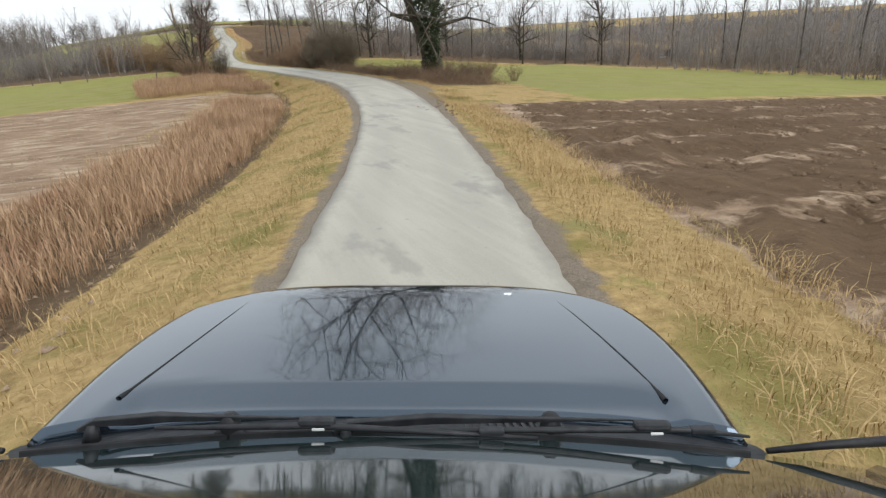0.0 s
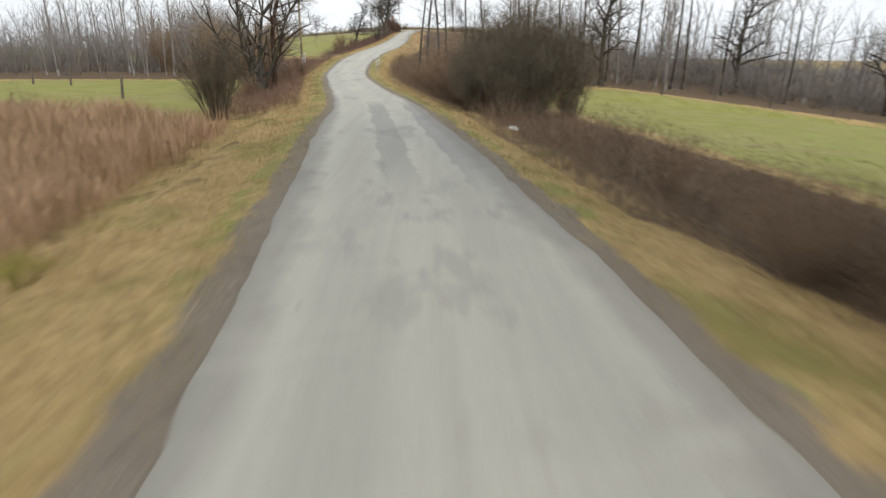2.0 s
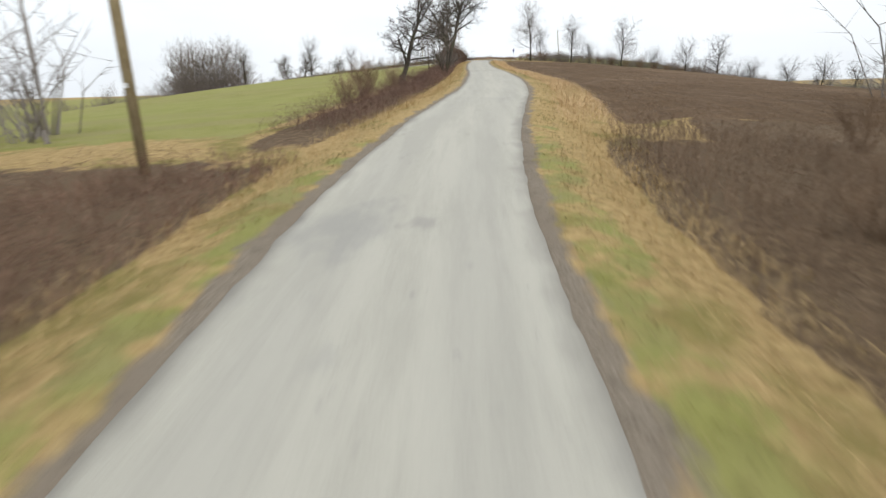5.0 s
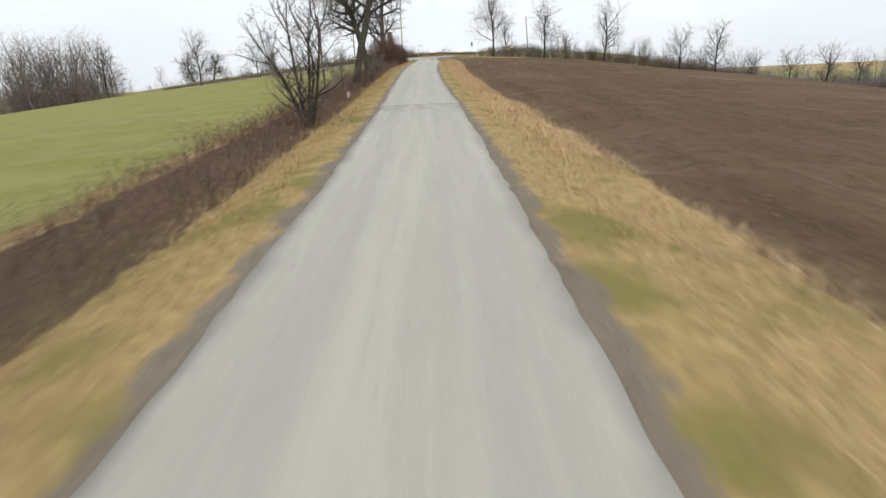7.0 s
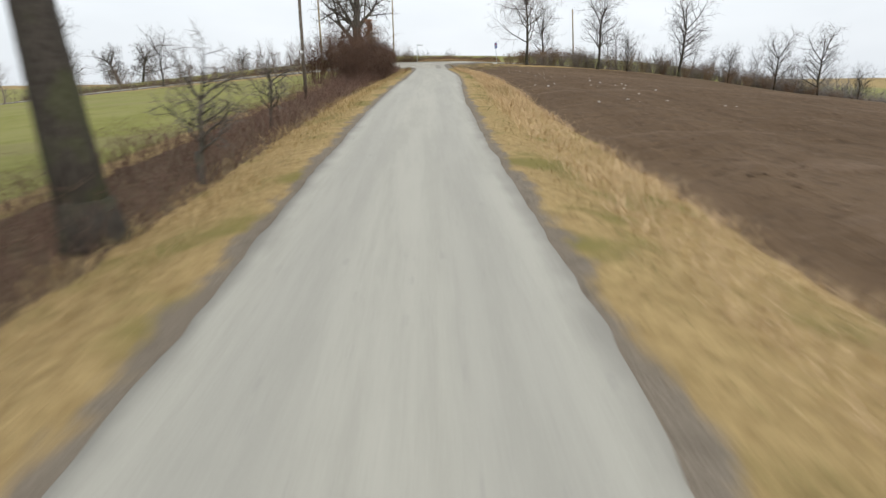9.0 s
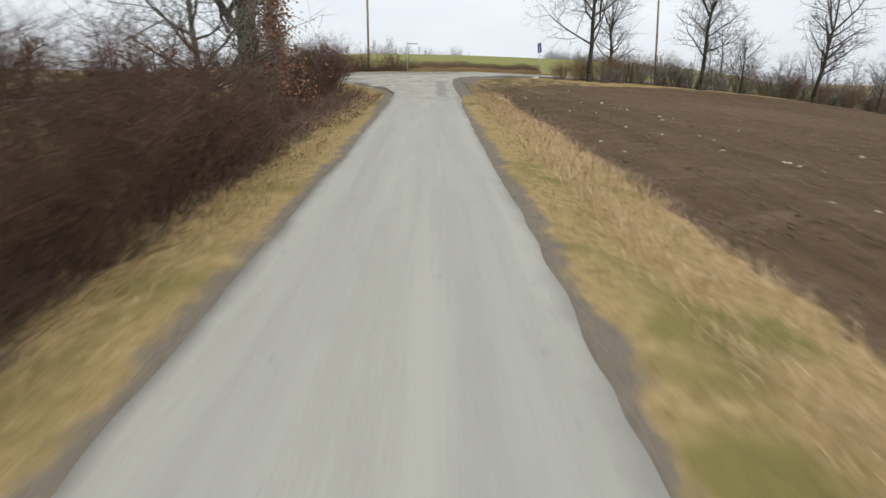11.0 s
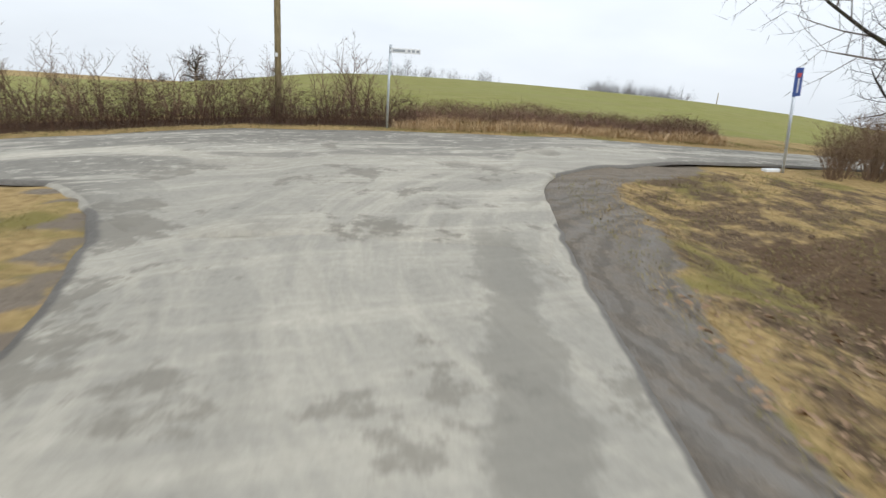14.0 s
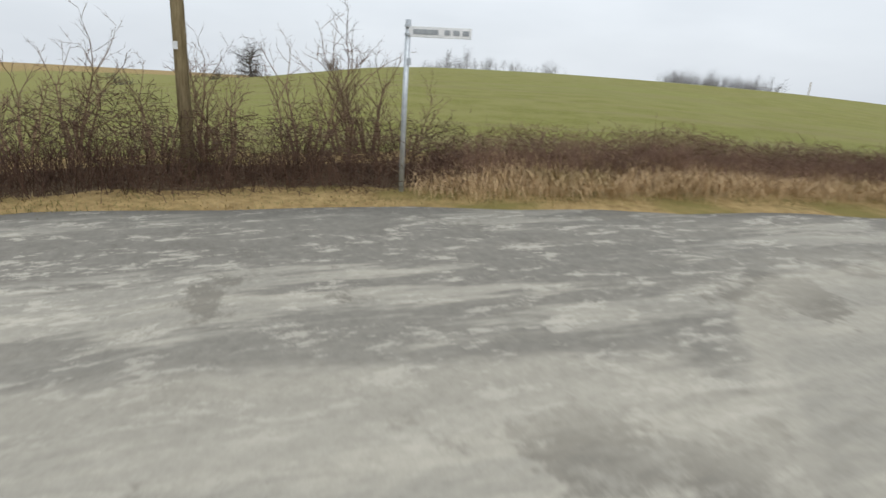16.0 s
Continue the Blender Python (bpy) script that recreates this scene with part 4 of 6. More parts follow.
copies(row2, [(55.1, 141.0, 0.8), (77, 151.5, 0.7), (91.8, 160, 1.0), (121, 175, 1.05), (-50, 106, 0.7), (-28, 112, 0.5), (28, 131.4, 0.45), (46, 138, 0.5)], rnd)

# a yellow-green tussock on the verge
tussock = bush(0.35, -63.4, bush_shape(18, 0.45, 0.3, 160, 3, 0.006), MOSSY, "yellow-green grass tussock on the verge", name="grass_tussock", category="grass tuft")
round_style = dict(FAN, wob=0.2, up=0.0, clear=0.42, kids=(15, 9, 8), thin=0.03, angle=(50, 92), ratio=(0.55, 0.68), lead=5)
round_tree = tree(-63.0, 258.0, tree_shapes(19, 14.5, 0.4, round_style, 3), BARK, TWIG_DARK, "dense round-crowned bare tree beyond the hedge", 0, 1.05, name="round_tree", group="trees on the green slope")
copies(round_tree, [(-92, 244, 0.85), (-74, 262, 0.7), (-45, 266, 0.55), (-112, 225, 0.9), (-52, 158, 0.62), (-58, 163, 0.7)], rnd)
# shrubs
stool = bush_shape(1, 3.4, 1.0, 80, 14, 0.02)
bush(-3.4, -46.8, stool, PRIVET, "many-stemmed coppice shrub on the grass bank", 0, 1.2, name="coppice_shrub")
willow = bush(-7.6, -21.8, bush_shape(2, 4.6, 1.7, 90, 20, 0.024), WILLOW, "tall bare willow scrub beside the brook rail", name="willow_shrub", group="brook willows")
copies(willow, [(-11.8, -18.0, 1.0), (-9.6, -22.6, 0.9), (-9.4, -15.6, 1.05), (-14.5, -14.5, 1.1), (-12, -22.5, 0.95), (-17, -19, 1.0), (-8.4, -24.6, 0.8)], rnd)
bush(-7.0, -52.3, bush_shape(6, 1.5, 0.9, 30, 12, 0.012), SCRUB, "small bare shrub at the meadow edge", 0, 0.9)
thicket = bush(7.6, -44.6, bush_shape(3, 4.2, 1.5, 120, 22, 0.013), PRIVET, "dense dark thicket beside the lane", name="thicket", group="thicket by the lane")
copies(thicket, [(6.5, -44.6, 0.75), (6.7, -43.0, 0.8), (6.3, -45.8, 0.6), (6.4, -41.4, 0.65), (7.5, -46.4, 0.8), (8.9, -45.6, 1.15), (9.3, -43.4, 1.3), (7.4, -42.4, 1.15), (10.6, -44.2, 1.1), (8.6, -41.0, 1.15), (9.6, -39.4, 1.05)], rnd)
scrub = bush(5.6, -38.6, bush_shape(4, 2.6, 1.4, 60, 15, 0.014), SCRUB, "tangled bare scrub on the bank", name="bare_scrub", group="scrub on the bank")
copies(scrub, [(5.6, -35.5, 1.25), (7.2, -37, 1.5), (6.6, -33, 1.5), (4.9, -31.5, 1.05), (8.8, -34.5, 1.7), (6.2, -29, 1.3), (4.7, -27, 0.8), (8.0, -27.5, 1.4), (5.8, -24.2, 0.85), (9.8, -30.5, 1.6), (4.6, -23, 0.55), (5.2, -33.4, 0.8), (5.0, -29.2, 0.7), (5.4, -37.6, 0.8), (6.0, -40.4, 0.8), (6.2, -31.0, 1.2), (7.6, -30.8, 1.5), (7.9, -39.2, 1.3), (7.6, -22, 0.9), (10.5, -25, 1.1), (12, -33, 1.1), (11.8, -38, 1.0), (10, -20, 0.9), (13, -28, 1.2), (15, -22, 1.1),
               (9.6, -67.6, 0.6), (13.6, -65.4, 0.75), (14.8, -67.6, 0.75), (15.6, -69.4, 0.65), (13.0, -63.4, 0.6), (14.2, -71.4, 0.65), (17.0, -66.4, 0.7), (16.6, -71.8, 0.6), (11.2, -64.4, 0.6), (12.2, -66.2, 0.6), (11.0, -72.4, 0.5), (8.5, -63.5, 0.5), (8.9, -59, 0.5), (13.2, -70.5, 0.6), (3.7, -26.0, 0.6), (4.4, -24.6, 0.65), (5.0, -21.6, 0.75), (3.9, -20.4, 0.5), (4.4, -15.6, 0.5), (5.9, -26.6, 0.95), (6.8, -24.2, 0.95), (7.2, -18.4, 0.85), (5.6, -17.8, 0.7), (6.4, -14.6, 0.75), (3.4, -12.5, 0.5), (5.6, -11, 0.7), (8.5, -9.5, 0.8), (12, -10, 0.9), (7, -6.5, 0.6), (10.8, -6, 0.7)], rnd)
bank = bush(-5.2, -41.6, bush_shape(5, 2.8, 1.2, 60, 18, 0.016), SCRUB, "bare shrub with tangled twigs on the ditch bank", name="bare_shrub", group="shrubs on the ditch bank")
copies(bank, [(-6.4, -39.5, 0.9), (-5.4, -36.0, 0.55), (-7.4, -34.5, 0.8), (-5.2, -27.2, 0.5), (-5.0, -23.8, 0.55), (-7.5, -24.5, 0.9), (-6.2, 3, 0.5), (-6.4, 8.5, 0.7), (-5.6, 12.5, 0.5), (-6.0, 5.5, 0.5)], rnd)
redbush = bush(-4.7, 111.4, bush_shape(7, 2.6, 1.3, 130, 30, 0.008), REDSTEM, "dense red-stemmed dogwood bush at the corner", 0, 1.25, name="dogwood_bush", group="hedge at the corner")
copies(redbush, [(-5.4, 112.9, 1.1), (-4.9, 109.9, 1.2), (-5.0, 108.6, 0.75)], rnd)
corner = bush(-7.0, 112.2, bush_shape(17, 3.2, 1.2, 60, 22, 0.012), PRIVET, "greyish twiggy shrub behind the dogwood", name="bare_shrub", group="shrubs behind the dogwood")
copies(corner, [(-8.2, 113.6, 0.8), (-5.5, 108.4, 1.0), (-6.6, 109.8, 1.1), (-7.6, 107.6, 0.9), (-6.0, 106.4, 0.9)], rnd)
hedge = bush(-4.3, 91.6, bush_shape(8, 2.9, 1.5, 80, 18, 0.013), BRAMBLE, "tall tangled brown hedge beside the lane", name="hedge_shrub", group="hedge by the lane")
copies(hedge, [(-4.3, 82.2, 1.2), (-4.7, 84.6, 1.25), (-4.1, 86.4, 1.05), (-5.9, 86.4, 1.25), (-4.2, 89.0, 1.05), (-5.5, 90.4, 1.1), (-4.2, 94.4, 0.4), (-4.9, 96.0, 0.45), (-5.3, 101.6, 0.6), (-5.2, 104.0, 0.85), (-4.9, 106.2, 0.95), (-4.8, 108.2, 0.95), (-6.4, 82.8, 1.1), (-3.15, 83.6, 0.8), (-3.1, 85.4, 0.8), (-3.15, 87.4, 0.8), (-3.2, 89.2, 0.75), (-3.3, 91.0, 0.7), (-3.5, 92.6, 0.6), (-4.0, 98.2, 0.4), (-4.3, 102.8, 0.65), (-4.0, 81.0, 0.7), (-6.6, 104.8, 1.0)], rnd)
LITHE = dict(STEMS, wob=0.17, kids=(8, 5, 3), clear=0.2, angle=(25, 60), ratio=(0.34, 0.6), thin=0.0035, split=1, lead=2)


def hedge_tree(seed, height, leans):
    """A tall hedge shrub: a few wavering stems that branch twice."""
    wood, twigs = Shape(), Shape()
    for k, (lx, ly) in enumerate(leans):
        w, t = tree_shapes(seed + k, height * (0.75 + 0.09 * k), 0.021, LITHE, 3, (lx, ly))
        m = Matrix.Translation((lx * 0.5, ly * 0.5, 0))
        wood.add(w, m)
        twigs.add(t, m)
    return wood, twigs


def hedge_shrub(x, y, shapes, scale=1.0):
    t = thing("hedge_shrub", (x, y, ground_z(x, y)), "slender bare shrub in the hedge opposite", "shrub", "hedge opposite the lane", scale=scale)
    part("stem", shapes[0], SCRUB, t)
    part("crown", shapes[1], SCRUB, t)
    return t


verge_shrub = hedge_shrub(-3.2, 128.0, hedge_tree(301, 3.2, [(-0.3, 0.05), (-0.1, -0.1), (0.12, 0.1), (0.32, 0.0)]))
second_shrub = hedge_shrub(-9.6, 126.9, hedge_tree(311, 2.8, [(-0.35, -0.05), (0.05, 0.1), (0.3, -0.1)]))
copies(second_shrub, [(-2.7, 128.8, 1.0), (-4.4, 127.9, 0.85), (-7.6, 127.3, 0.95), (-11.8, 126.3, 0.9), (-14.3, 125.6, 1.0), (-17.2, 124.8, 0.8), (-20.4, 124.0, 0.95), (-26.2, 122.8, 1.1), (-31.6, 121.4, 1.0)], rnd)
copies(verge_shrub, [(-2.4, 129.2, 0.95), (-4.9, 128.0, 0.8), (-9.1, 127.6, 0.6), (-11.3, 126.7, 1.0), (-13.6, 126.0, 0.7), (-16.5, 125.2, 0.8), (-19.6, 124.6, 0.75), (-23, 123.6, 0.9), (-27.5, 122.6, 0.8), (-33, 121.2, 0.9), (-5.6, 127.8, 0.8), (-6.8, 127.5, 0.95), (-8.3, 127.0, 0.75), (-10.2, 126.8, 0.9), (-12.3, 126.0, 0.8), (-15, 125.3, 1.0), (-18, 124.6, 0.9), (-21.5, 123.6, 1.1), (-25, 123, 1.0), (-30, 121.6, 1.1), (-1.7, 129.2, 0.6), (-36, 120, 1.2), (-42, 118.6, 1.1)], rnd)
road_hedge = bush(12.9, 126.6, bush_shape(10, 2.3, 1.2, 56, 20, 0.012), SCRUB, "low bare hedge shrub under the roadside trees", name="hedge_shrub", group="hedge along the crossroad")
copies(road_hedge, [(10.2, 125.0, 0.65), (10.8, 125.5, 0.75), (11.6, 125.6, 0.85), (12.3, 126.3, 0.9), (13.6, 126.5, 1.0), (14.6, 127.0, 1.05), (15.6, 127.5, 1.1), (16.8, 128.2, 1.15), (16.2, 129.4, 1.3), (18.4, 130.0, 1.2), (20.6, 130.6, 1.4), (22.4, 130.8, 1.1), (25.5, 131.4, 1.2), (28, 132, 1.3), (31, 133, 1.1), (34, 134, 1.4), (38, 135, 1.2), (42, 136.5, 1.4), (46, 138, 1.3), (50, 139.5, 1.2), (54, 141, 1.4), (59, 143, 1.3), (64, 145.5, 1.4), (70, 148, 1.4), (76, 151, 1.4)], rnd)


# ---- woods too far off to count ----
def woods(name, spots, variants, mat, label):
    """Whole bare trees joined into one wood."""
    r = np.random.default_rng(len(spots))
    vs, fs, n0 = [], [], 0
    for x, y, h in spots:
        v, f = variants[r.integers(len(variants))]
        a, k = r.uniform(0, 6.283), h * r.uniform(0.8, 1.2)
        c, s = math.cos(a) * k, math.sin(a) * k
        w = np.stack([v[:, 0] * c - v[:, 1] * s + x, v[:, 0] * s + v[:, 1] * c + y, v[:, 2] * k + ground_z(x, y)], -1)
        vs.append(w)
        fs.append(f + n0)
        n0 += len(v)
    return stuff(name, np.concatenate(vs), np.concatenate(fs), mat, label, "woods")


LIGHT = dict(WOODTREE, sides=(5, 3, 3, 3), bends=(4, 2, 1, 1), kids=(13, 7), thin=0.016)


def far_tree(seed, style=LIGHT, levels=2, h=13, r=0.095):
    wood, twigs = tree_shapes(seed, h, r, style, levels)
    wood.add(twigs, Matrix.Identity(4))
    tris = []
    for q in wood.f:
        tris += [(q[0], q[i], q[i + 1]) for i in range(1, len(q) - 1)]
    return np.array(wood.v), np.array(tris)


def far_bush(seed, count=13, twigs=6, thick=0.008):
    s = bush_shape(seed, 1.0, 0.7, count, twigs, thick, True)
    tris = []
    for q in s.f:
        tris += [(q[0], q[i], q[i + 1]) for i in range(1, len(q) - 1)]
    return np.array(s.v), np.array(tris)


bush_kinds = [far_bush(s) for s in (121, 122, 123)]
hedge_kinds = [far_bush(s, 30, 8, 0.013) for s in (124, 125)]
far_kinds = [far_tree(s) for s in (101, 102, 103, 104)]
round_kinds = [far_tree(s, dict(FAN, sides=(5, 3, 3, 3), bends=(4, 2, 1, 1), kids=(12, 9), thin=0.022, clear=0.22, split=1), 2, 12, 0.16) for s in (115, 116, 117)]
tiny_kinds = [far_tree(s, dict(LIGHT, kids=(10, 5), thin=0.035), 2, 12, 0.17) for s in (111, 112, 113, 114)]


def scatter(n, x0, x1, y0, y1, low, high, seed):
    r = np.random.default_rng(seed)
    return [(r.uniform(x0, x1), r.uniform(y0, y1), r.uniform(low, high)) for _ in range(n)]


woods("wood_by_the_brook", scatter(85, 13, 66, -13, 6, 0.75, 1.2, 1) + scatter(120, 52, 78, -100, -12, 0.7, 1.1, 2), far_kinds, TWIG_WOOD, "bare winter wood behind the pasture")
woods("wood_behind_the_meadow", scatter(170, -62, -12, -24, -2, 0.45, 0.8, 3) + scatter(160, -84, -38, -88, -22, 0.4, 0.75, 4), far_kinds, TWIG_WOOD, "bare grey wood behind the meadow")
woods("wood_undergrowth", scatter(180, 12, 66, -14, -2, 1.8, 4.2, 9) + scatter(80, 52, 62, -95, -12, 1.8, 4.0, 10), bush_kinds, TWIG, "tangled bare undergrowth along the wood edge")
woods("meadow_wood_undergrowth", scatter(180, -62, -11, -24, -8, 1.6, 3.8, 11) + scatter(90, -46, -37, -80, -20, 1.5, 3.2, 12), bush_kinds, TWIG, "grey-brown undergrowth behind the meadow")
woods("wood_saplings", scatter(110, 14, 70, -6, 8, 3.5, 6.5, 13) + scatter(130, 56, 84, -100, -8, 4, 7.5, 14) + scatter(200, -66, -14, -18, 2, 3.2, 6, 15) + scatter(150, -74, -42, -84, -20, 3, 6, 16), bush_kinds, TWIG_WOOD, "grey saplings that fill the bare woods")
# the farthest trees take the twig colour with haze mixed in
woods("far_woods", scatter(180, 76, 190, -130, 30, 0.8, 1.3, 5) + scatter(190, 150, 420, -160, 190, 0.9, 1.5, 7) + scatter(80, -170, -78, -90, 0, 0.8, 1.2, 6), tiny_kinds, TWIG_HAZED, "distant bare woods, twigs coloured pale for haze")
copse = [(-53 - 14 * rnd.random(), 0, rnd.uniform(0.75, 1.02)) for _ in range(36)] + [(-36 - 80 * rnd.random(), 0, rnd.uniform(0.22, 0.45)) for _ in range(34)] + [(-12 - 26 * rnd.random(), 0, rnd.uniform(0.18, 0.36)) for _ in range(18)]
copse = [(x, float(cross_axis(x)) - 3 + rnd.random() * (1.5 if k < 0.5 else 9), k) for x, y, k in copse]
woods("copse", copse, round_kinds, TWIG, "dark bare copse and hedge beyond the green field")
thick = [(-51 - 18 * rnd.random(), rnd.uniform(-4, 6), rnd.uniform(3.0, 6.5)) for _ in range(90)] + [(-58 - 60 * rnd.random(), rnd.uniform(-5, 3), rnd.uniform(1.8, 3.6)) for _ in range(70)]
woods("copse_undergrowth", [(x, float(cross_axis(x)) + v, k) for x, v, k in thick], bush_kinds, TWIG, "dense grey undergrowth of the far copse")
woods("field_hedge", [(x, float(cross_axis(x)) - 3.5 - rnd.random() * 3, rnd.uniform(1.2, 2.4)) for x in np.arange(-110, -10.5, 0.85)], bush_kinds, TWIG, "low hedge along the far side of the field")
skyline = [(x + rnd.uniform(-3, 3), 268 + rnd.uniform(0, 14), rnd.uniform(0.25, 0.5)) for x in range(-150, -30, 9)]
for cx, half_w, n, k in ((-37, 4, 6, 0.42), (-18, 6, 9, 0.45), (-8, 4, 5, 0.35), (1, 4, 4, 0.28), (10, 4, 4, 0.25), (51, 13, 20, 0.36)):
    skyline += [(cx + rnd.uniform(-half_w, half_w), 270 + rnd.uniform(0, 16), k * rnd.uniform(0.7, 1.2)) for _ in range(n)]
clumps = []
for cx, half_w, n in ((-37, 4, 9), (-18, 6, 16), (-8, 4, 7), (1, 4, 6), (10, 3, 5), (51, 13, 64), (-60, 20, 20), (-95, 20, 22)):
    clumps += [(cx + rnd.uniform(-half_w, half_w), 268 + rnd.uniform(0, 14), rnd.uniform(2.4, 4.6) if n < 30 else rnd.uniform(3.5, 5.5)) for _ in range(n)]
woods("skyline_thickets", clumps, bush_kinds, TWIG_HAZED, "rounded thickets along the skyline of the green hill")
woods("skyline_copses", skyline, round_kinds, TWIG_HAZED, "small copses along the skyline of the green hill")
woods("hillside_woods", scatter(90, 190, 430, 40, 340, 0.9, 1.5, 8), tiny_kinds, TWIG_HAZED, "distant wooded hillside")
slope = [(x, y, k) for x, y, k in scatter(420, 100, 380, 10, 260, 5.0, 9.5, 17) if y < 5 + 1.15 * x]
woods("hillside_thickets", slope, bush_kinds, TWIG_HAZED, "thickets on the far slope, coloured grey for haze")
woods("far_row_bushes", [(x, float(np.interp(x, *SOUTH_EDGE)) - rnd.uniform(1.0, 3.0), rnd.uniform(1.3, 2.7) * (1 + 1.0 * min(max(x - 28, 0) / 45, 1) + 0.6 * min(max(x - 75, 0) / 30, 1))) for x in np.arange(14, 170, 0.75)], hedge_kinds, TWIG, "tangled undergrowth of the hedgerow along the crossroad")
woods("far_row_trees", [(x, float(np.interp(x, *SOUTH_EDGE)) + rnd.uniform(-2.5, 0) + (8 + rnd.random() * 22 if x > 80 else 0), rnd.uniform(0.25, 0.55) * (1.0 if x < 60 else 1.35)) for x in np.arange(24, 200, 1.5)], round_kinds, TWIG_HAZED, "small trees behind the hedgerow, coloured pale for haze")


# ---- low growth: brambles, reeds and grass ----
def stems(name, spots, height, bow, mat, label, seed, thick=0.006, category="brambles"):
    """Thin bowed canes, three-sided, one mesh."""
    r = np.random.default_rng(seed)
    spots = np.asarray(spots)
    n = len(spots)
    base = np.c_[spots[:, 0], spots[:, 1], land(spots[:, 0], spots[:, 1]) - 0.03]
    a, h = r.uniform(0, 6.283, n), height * r.uniform(0.5, 1.15, n) * (spots[:, 2] if spots.shape[1] > 2 else 1)
    out = bow * h * r.uniform(0.1, 1.0, n) ** 1.5 * 1.6
    rings, sides = [], np.array([0, 2.094, 4.189])
    for f, k in ((0, 1.0), (0.5, 0.85)):
        c = base + np.stack([np.cos(a) * out * f**1.6, np.sin(a) * out * f**1.6, h * (f - 0.42 * bow * f**3)], -1)
        rings.append(c[:, None, :] + thick * k * np.stack([np.cos(sides), np.sin(sides), 0 * sides], -1)[None])
    tip = base + np.stack([np.cos(a) * out, np.sin(a) * out, h * (1 - 0.42 * bow)], -1)
    v = np.concatenate([np.stack(rings, 1).reshape(n, -1, 3), tip[:, None, :]], 1)
    f = []
    for s in range(3):
        p, q = s, (s + 1) % 3
        f += [(p, q, q + 3), (p, q + 3, p + 3), (p + 3, q + 3, 6)]
    faces = (np.array(f)[None] + (np.arange(n) * 7)[:, None, None]).reshape(-1, 3)
    return stuff(name, v.reshape(-1, 3), faces, mat, label, category)


def tangle(name, spots, height, mat, label, seed, length=0.3, thick=0.004, category="brambles"):
    """Short thin twigs that cross each other every way, filling a low thicket."""
    r = np.random.default_rng(seed)
    spots = np.asarray(spots)
    n = len(spots)
    top = height * (spots[:, 2] if spots.shape[1] > 2 else 1)
    c = np.c_[spots[:, 0] + r.normal(0, 0.1, n), spots[:, 1] + r.normal(0, 0.1, n), land(spots[:, 0], spots[:, 1]) + r.uniform(0.02, 1, n) ** 1.4 * top]
    d = r.normal(0, 1, (n, 3)) * np.array([1, 1, 0.75])
    d = d / np.linalg.norm(d, axis=1)[:, None] * length * r.uniform(0.4, 1.4, n)[:, None]
    side = np.cross(d, r.normal(0, 1, (n, 3)))
    side = side / np.linalg.norm(side, axis=1)[:, None] * thick
    other = np.cross(side, d) / np.linalg.norm(d, axis=1)[:, None]
    v = np.stack([c - d / 2 + side, c - d / 2 - side * 0.5 + other * 0.87, c - d / 2 - side * 0.5 - other * 0.87, c + d / 2], 1)
    f = np.array([(0, 1, 3), (1, 2, 3), (2, 0, 3)])
    return stuff(name, v.reshape(-1, 3), (f[None] + (np.arange(n) * 4)[:, None, None]).reshape(-1, 3), mat, label, category)


def strip(n, y0, y1, u0, u1, seed, clump=0.0):
    """Places in a band beside the lane, by their distance from its middle."""
    r = np.random.default_rng(seed)
    y, u = r.uniform(y0, y1, n), r.uniform(u0, u1, n)
    s = np.ones(n)
    if clump:
        s = 0.55 + 0.9 * (0.5 + 0.5 * np.sin(y * 0.9 + 2 * np.sin(y * 0.23)) * np.cos(u * 1.3 + y * 0.37))
    return np.c_[road_x(y) + u, y, s]


stems("bramble_bank", np.r_[strip(6500, -4, 80, -5.6, -3.0, 1, 1), strip(3000, 78, 111, -5.8, -3.0, 2, 1)], 0.85, 0.8, BRAMBLE_RED, "reddish brown brambles on the field bank", 21)
stems("ditch_brambles", np.r_[strip(5500, -46, -8, -6.8, -3.0, 3, 1)], 0.75, 0.8, REDDRY, "dry brown brambles along the ditch", 22)
stems("bank_brambles", np.r_[strip(8000, -66, -5, 3.5, 8, 5, 1), strip(2600, -77, -62, 4.1, 9, 6, 1)], 1.0, 0.8, SCRUB, "dry brown brambles and canes under the scrub", 23)


def opposite(n, seed, x0, x1, v0, v1):
    r = np.random.default_rng(seed)
    x = r.uniform(x0, x1, n)
    return np.c_[x, cross_axis(x) + r.uniform(v0, v1, n), 0.82 + 0.12 * np.sin(x * 0.8) + 0.1 * np.sin(x * 2.3 + 1) + r.normal(0, 0.08, n)]


tangle("bank_tangle", np.r_[strip(26000, -4, 111, -5.7, -3.0, 71, 1)], 0.62, BRAMBLE_RED, "tangle of dead bramble twigs on the field bank", 72)
tangle("hedge_fill", strip(17000, 79, 93, -5.2, -2.65, 85, 1), 1.75, BRAMBLE, "dense twigs that fill the tall hedge", 86)
tangle("ditch_tangle", np.r_[strip(12000, -46, -8, -6.8, -3.0, 73, 1)], 0.6, REDDRY, "tangle of dead twigs along the ditch", 74)
tangle("scrub_tangle", np.r_[strip(18000, -66, -5, 3.5, 8, 75, 1), strip(6000, -77, -62, 4.1, 10, 76, 1)], 0.9, SCRUB, "tangle of dead twigs under the scrub", 77)


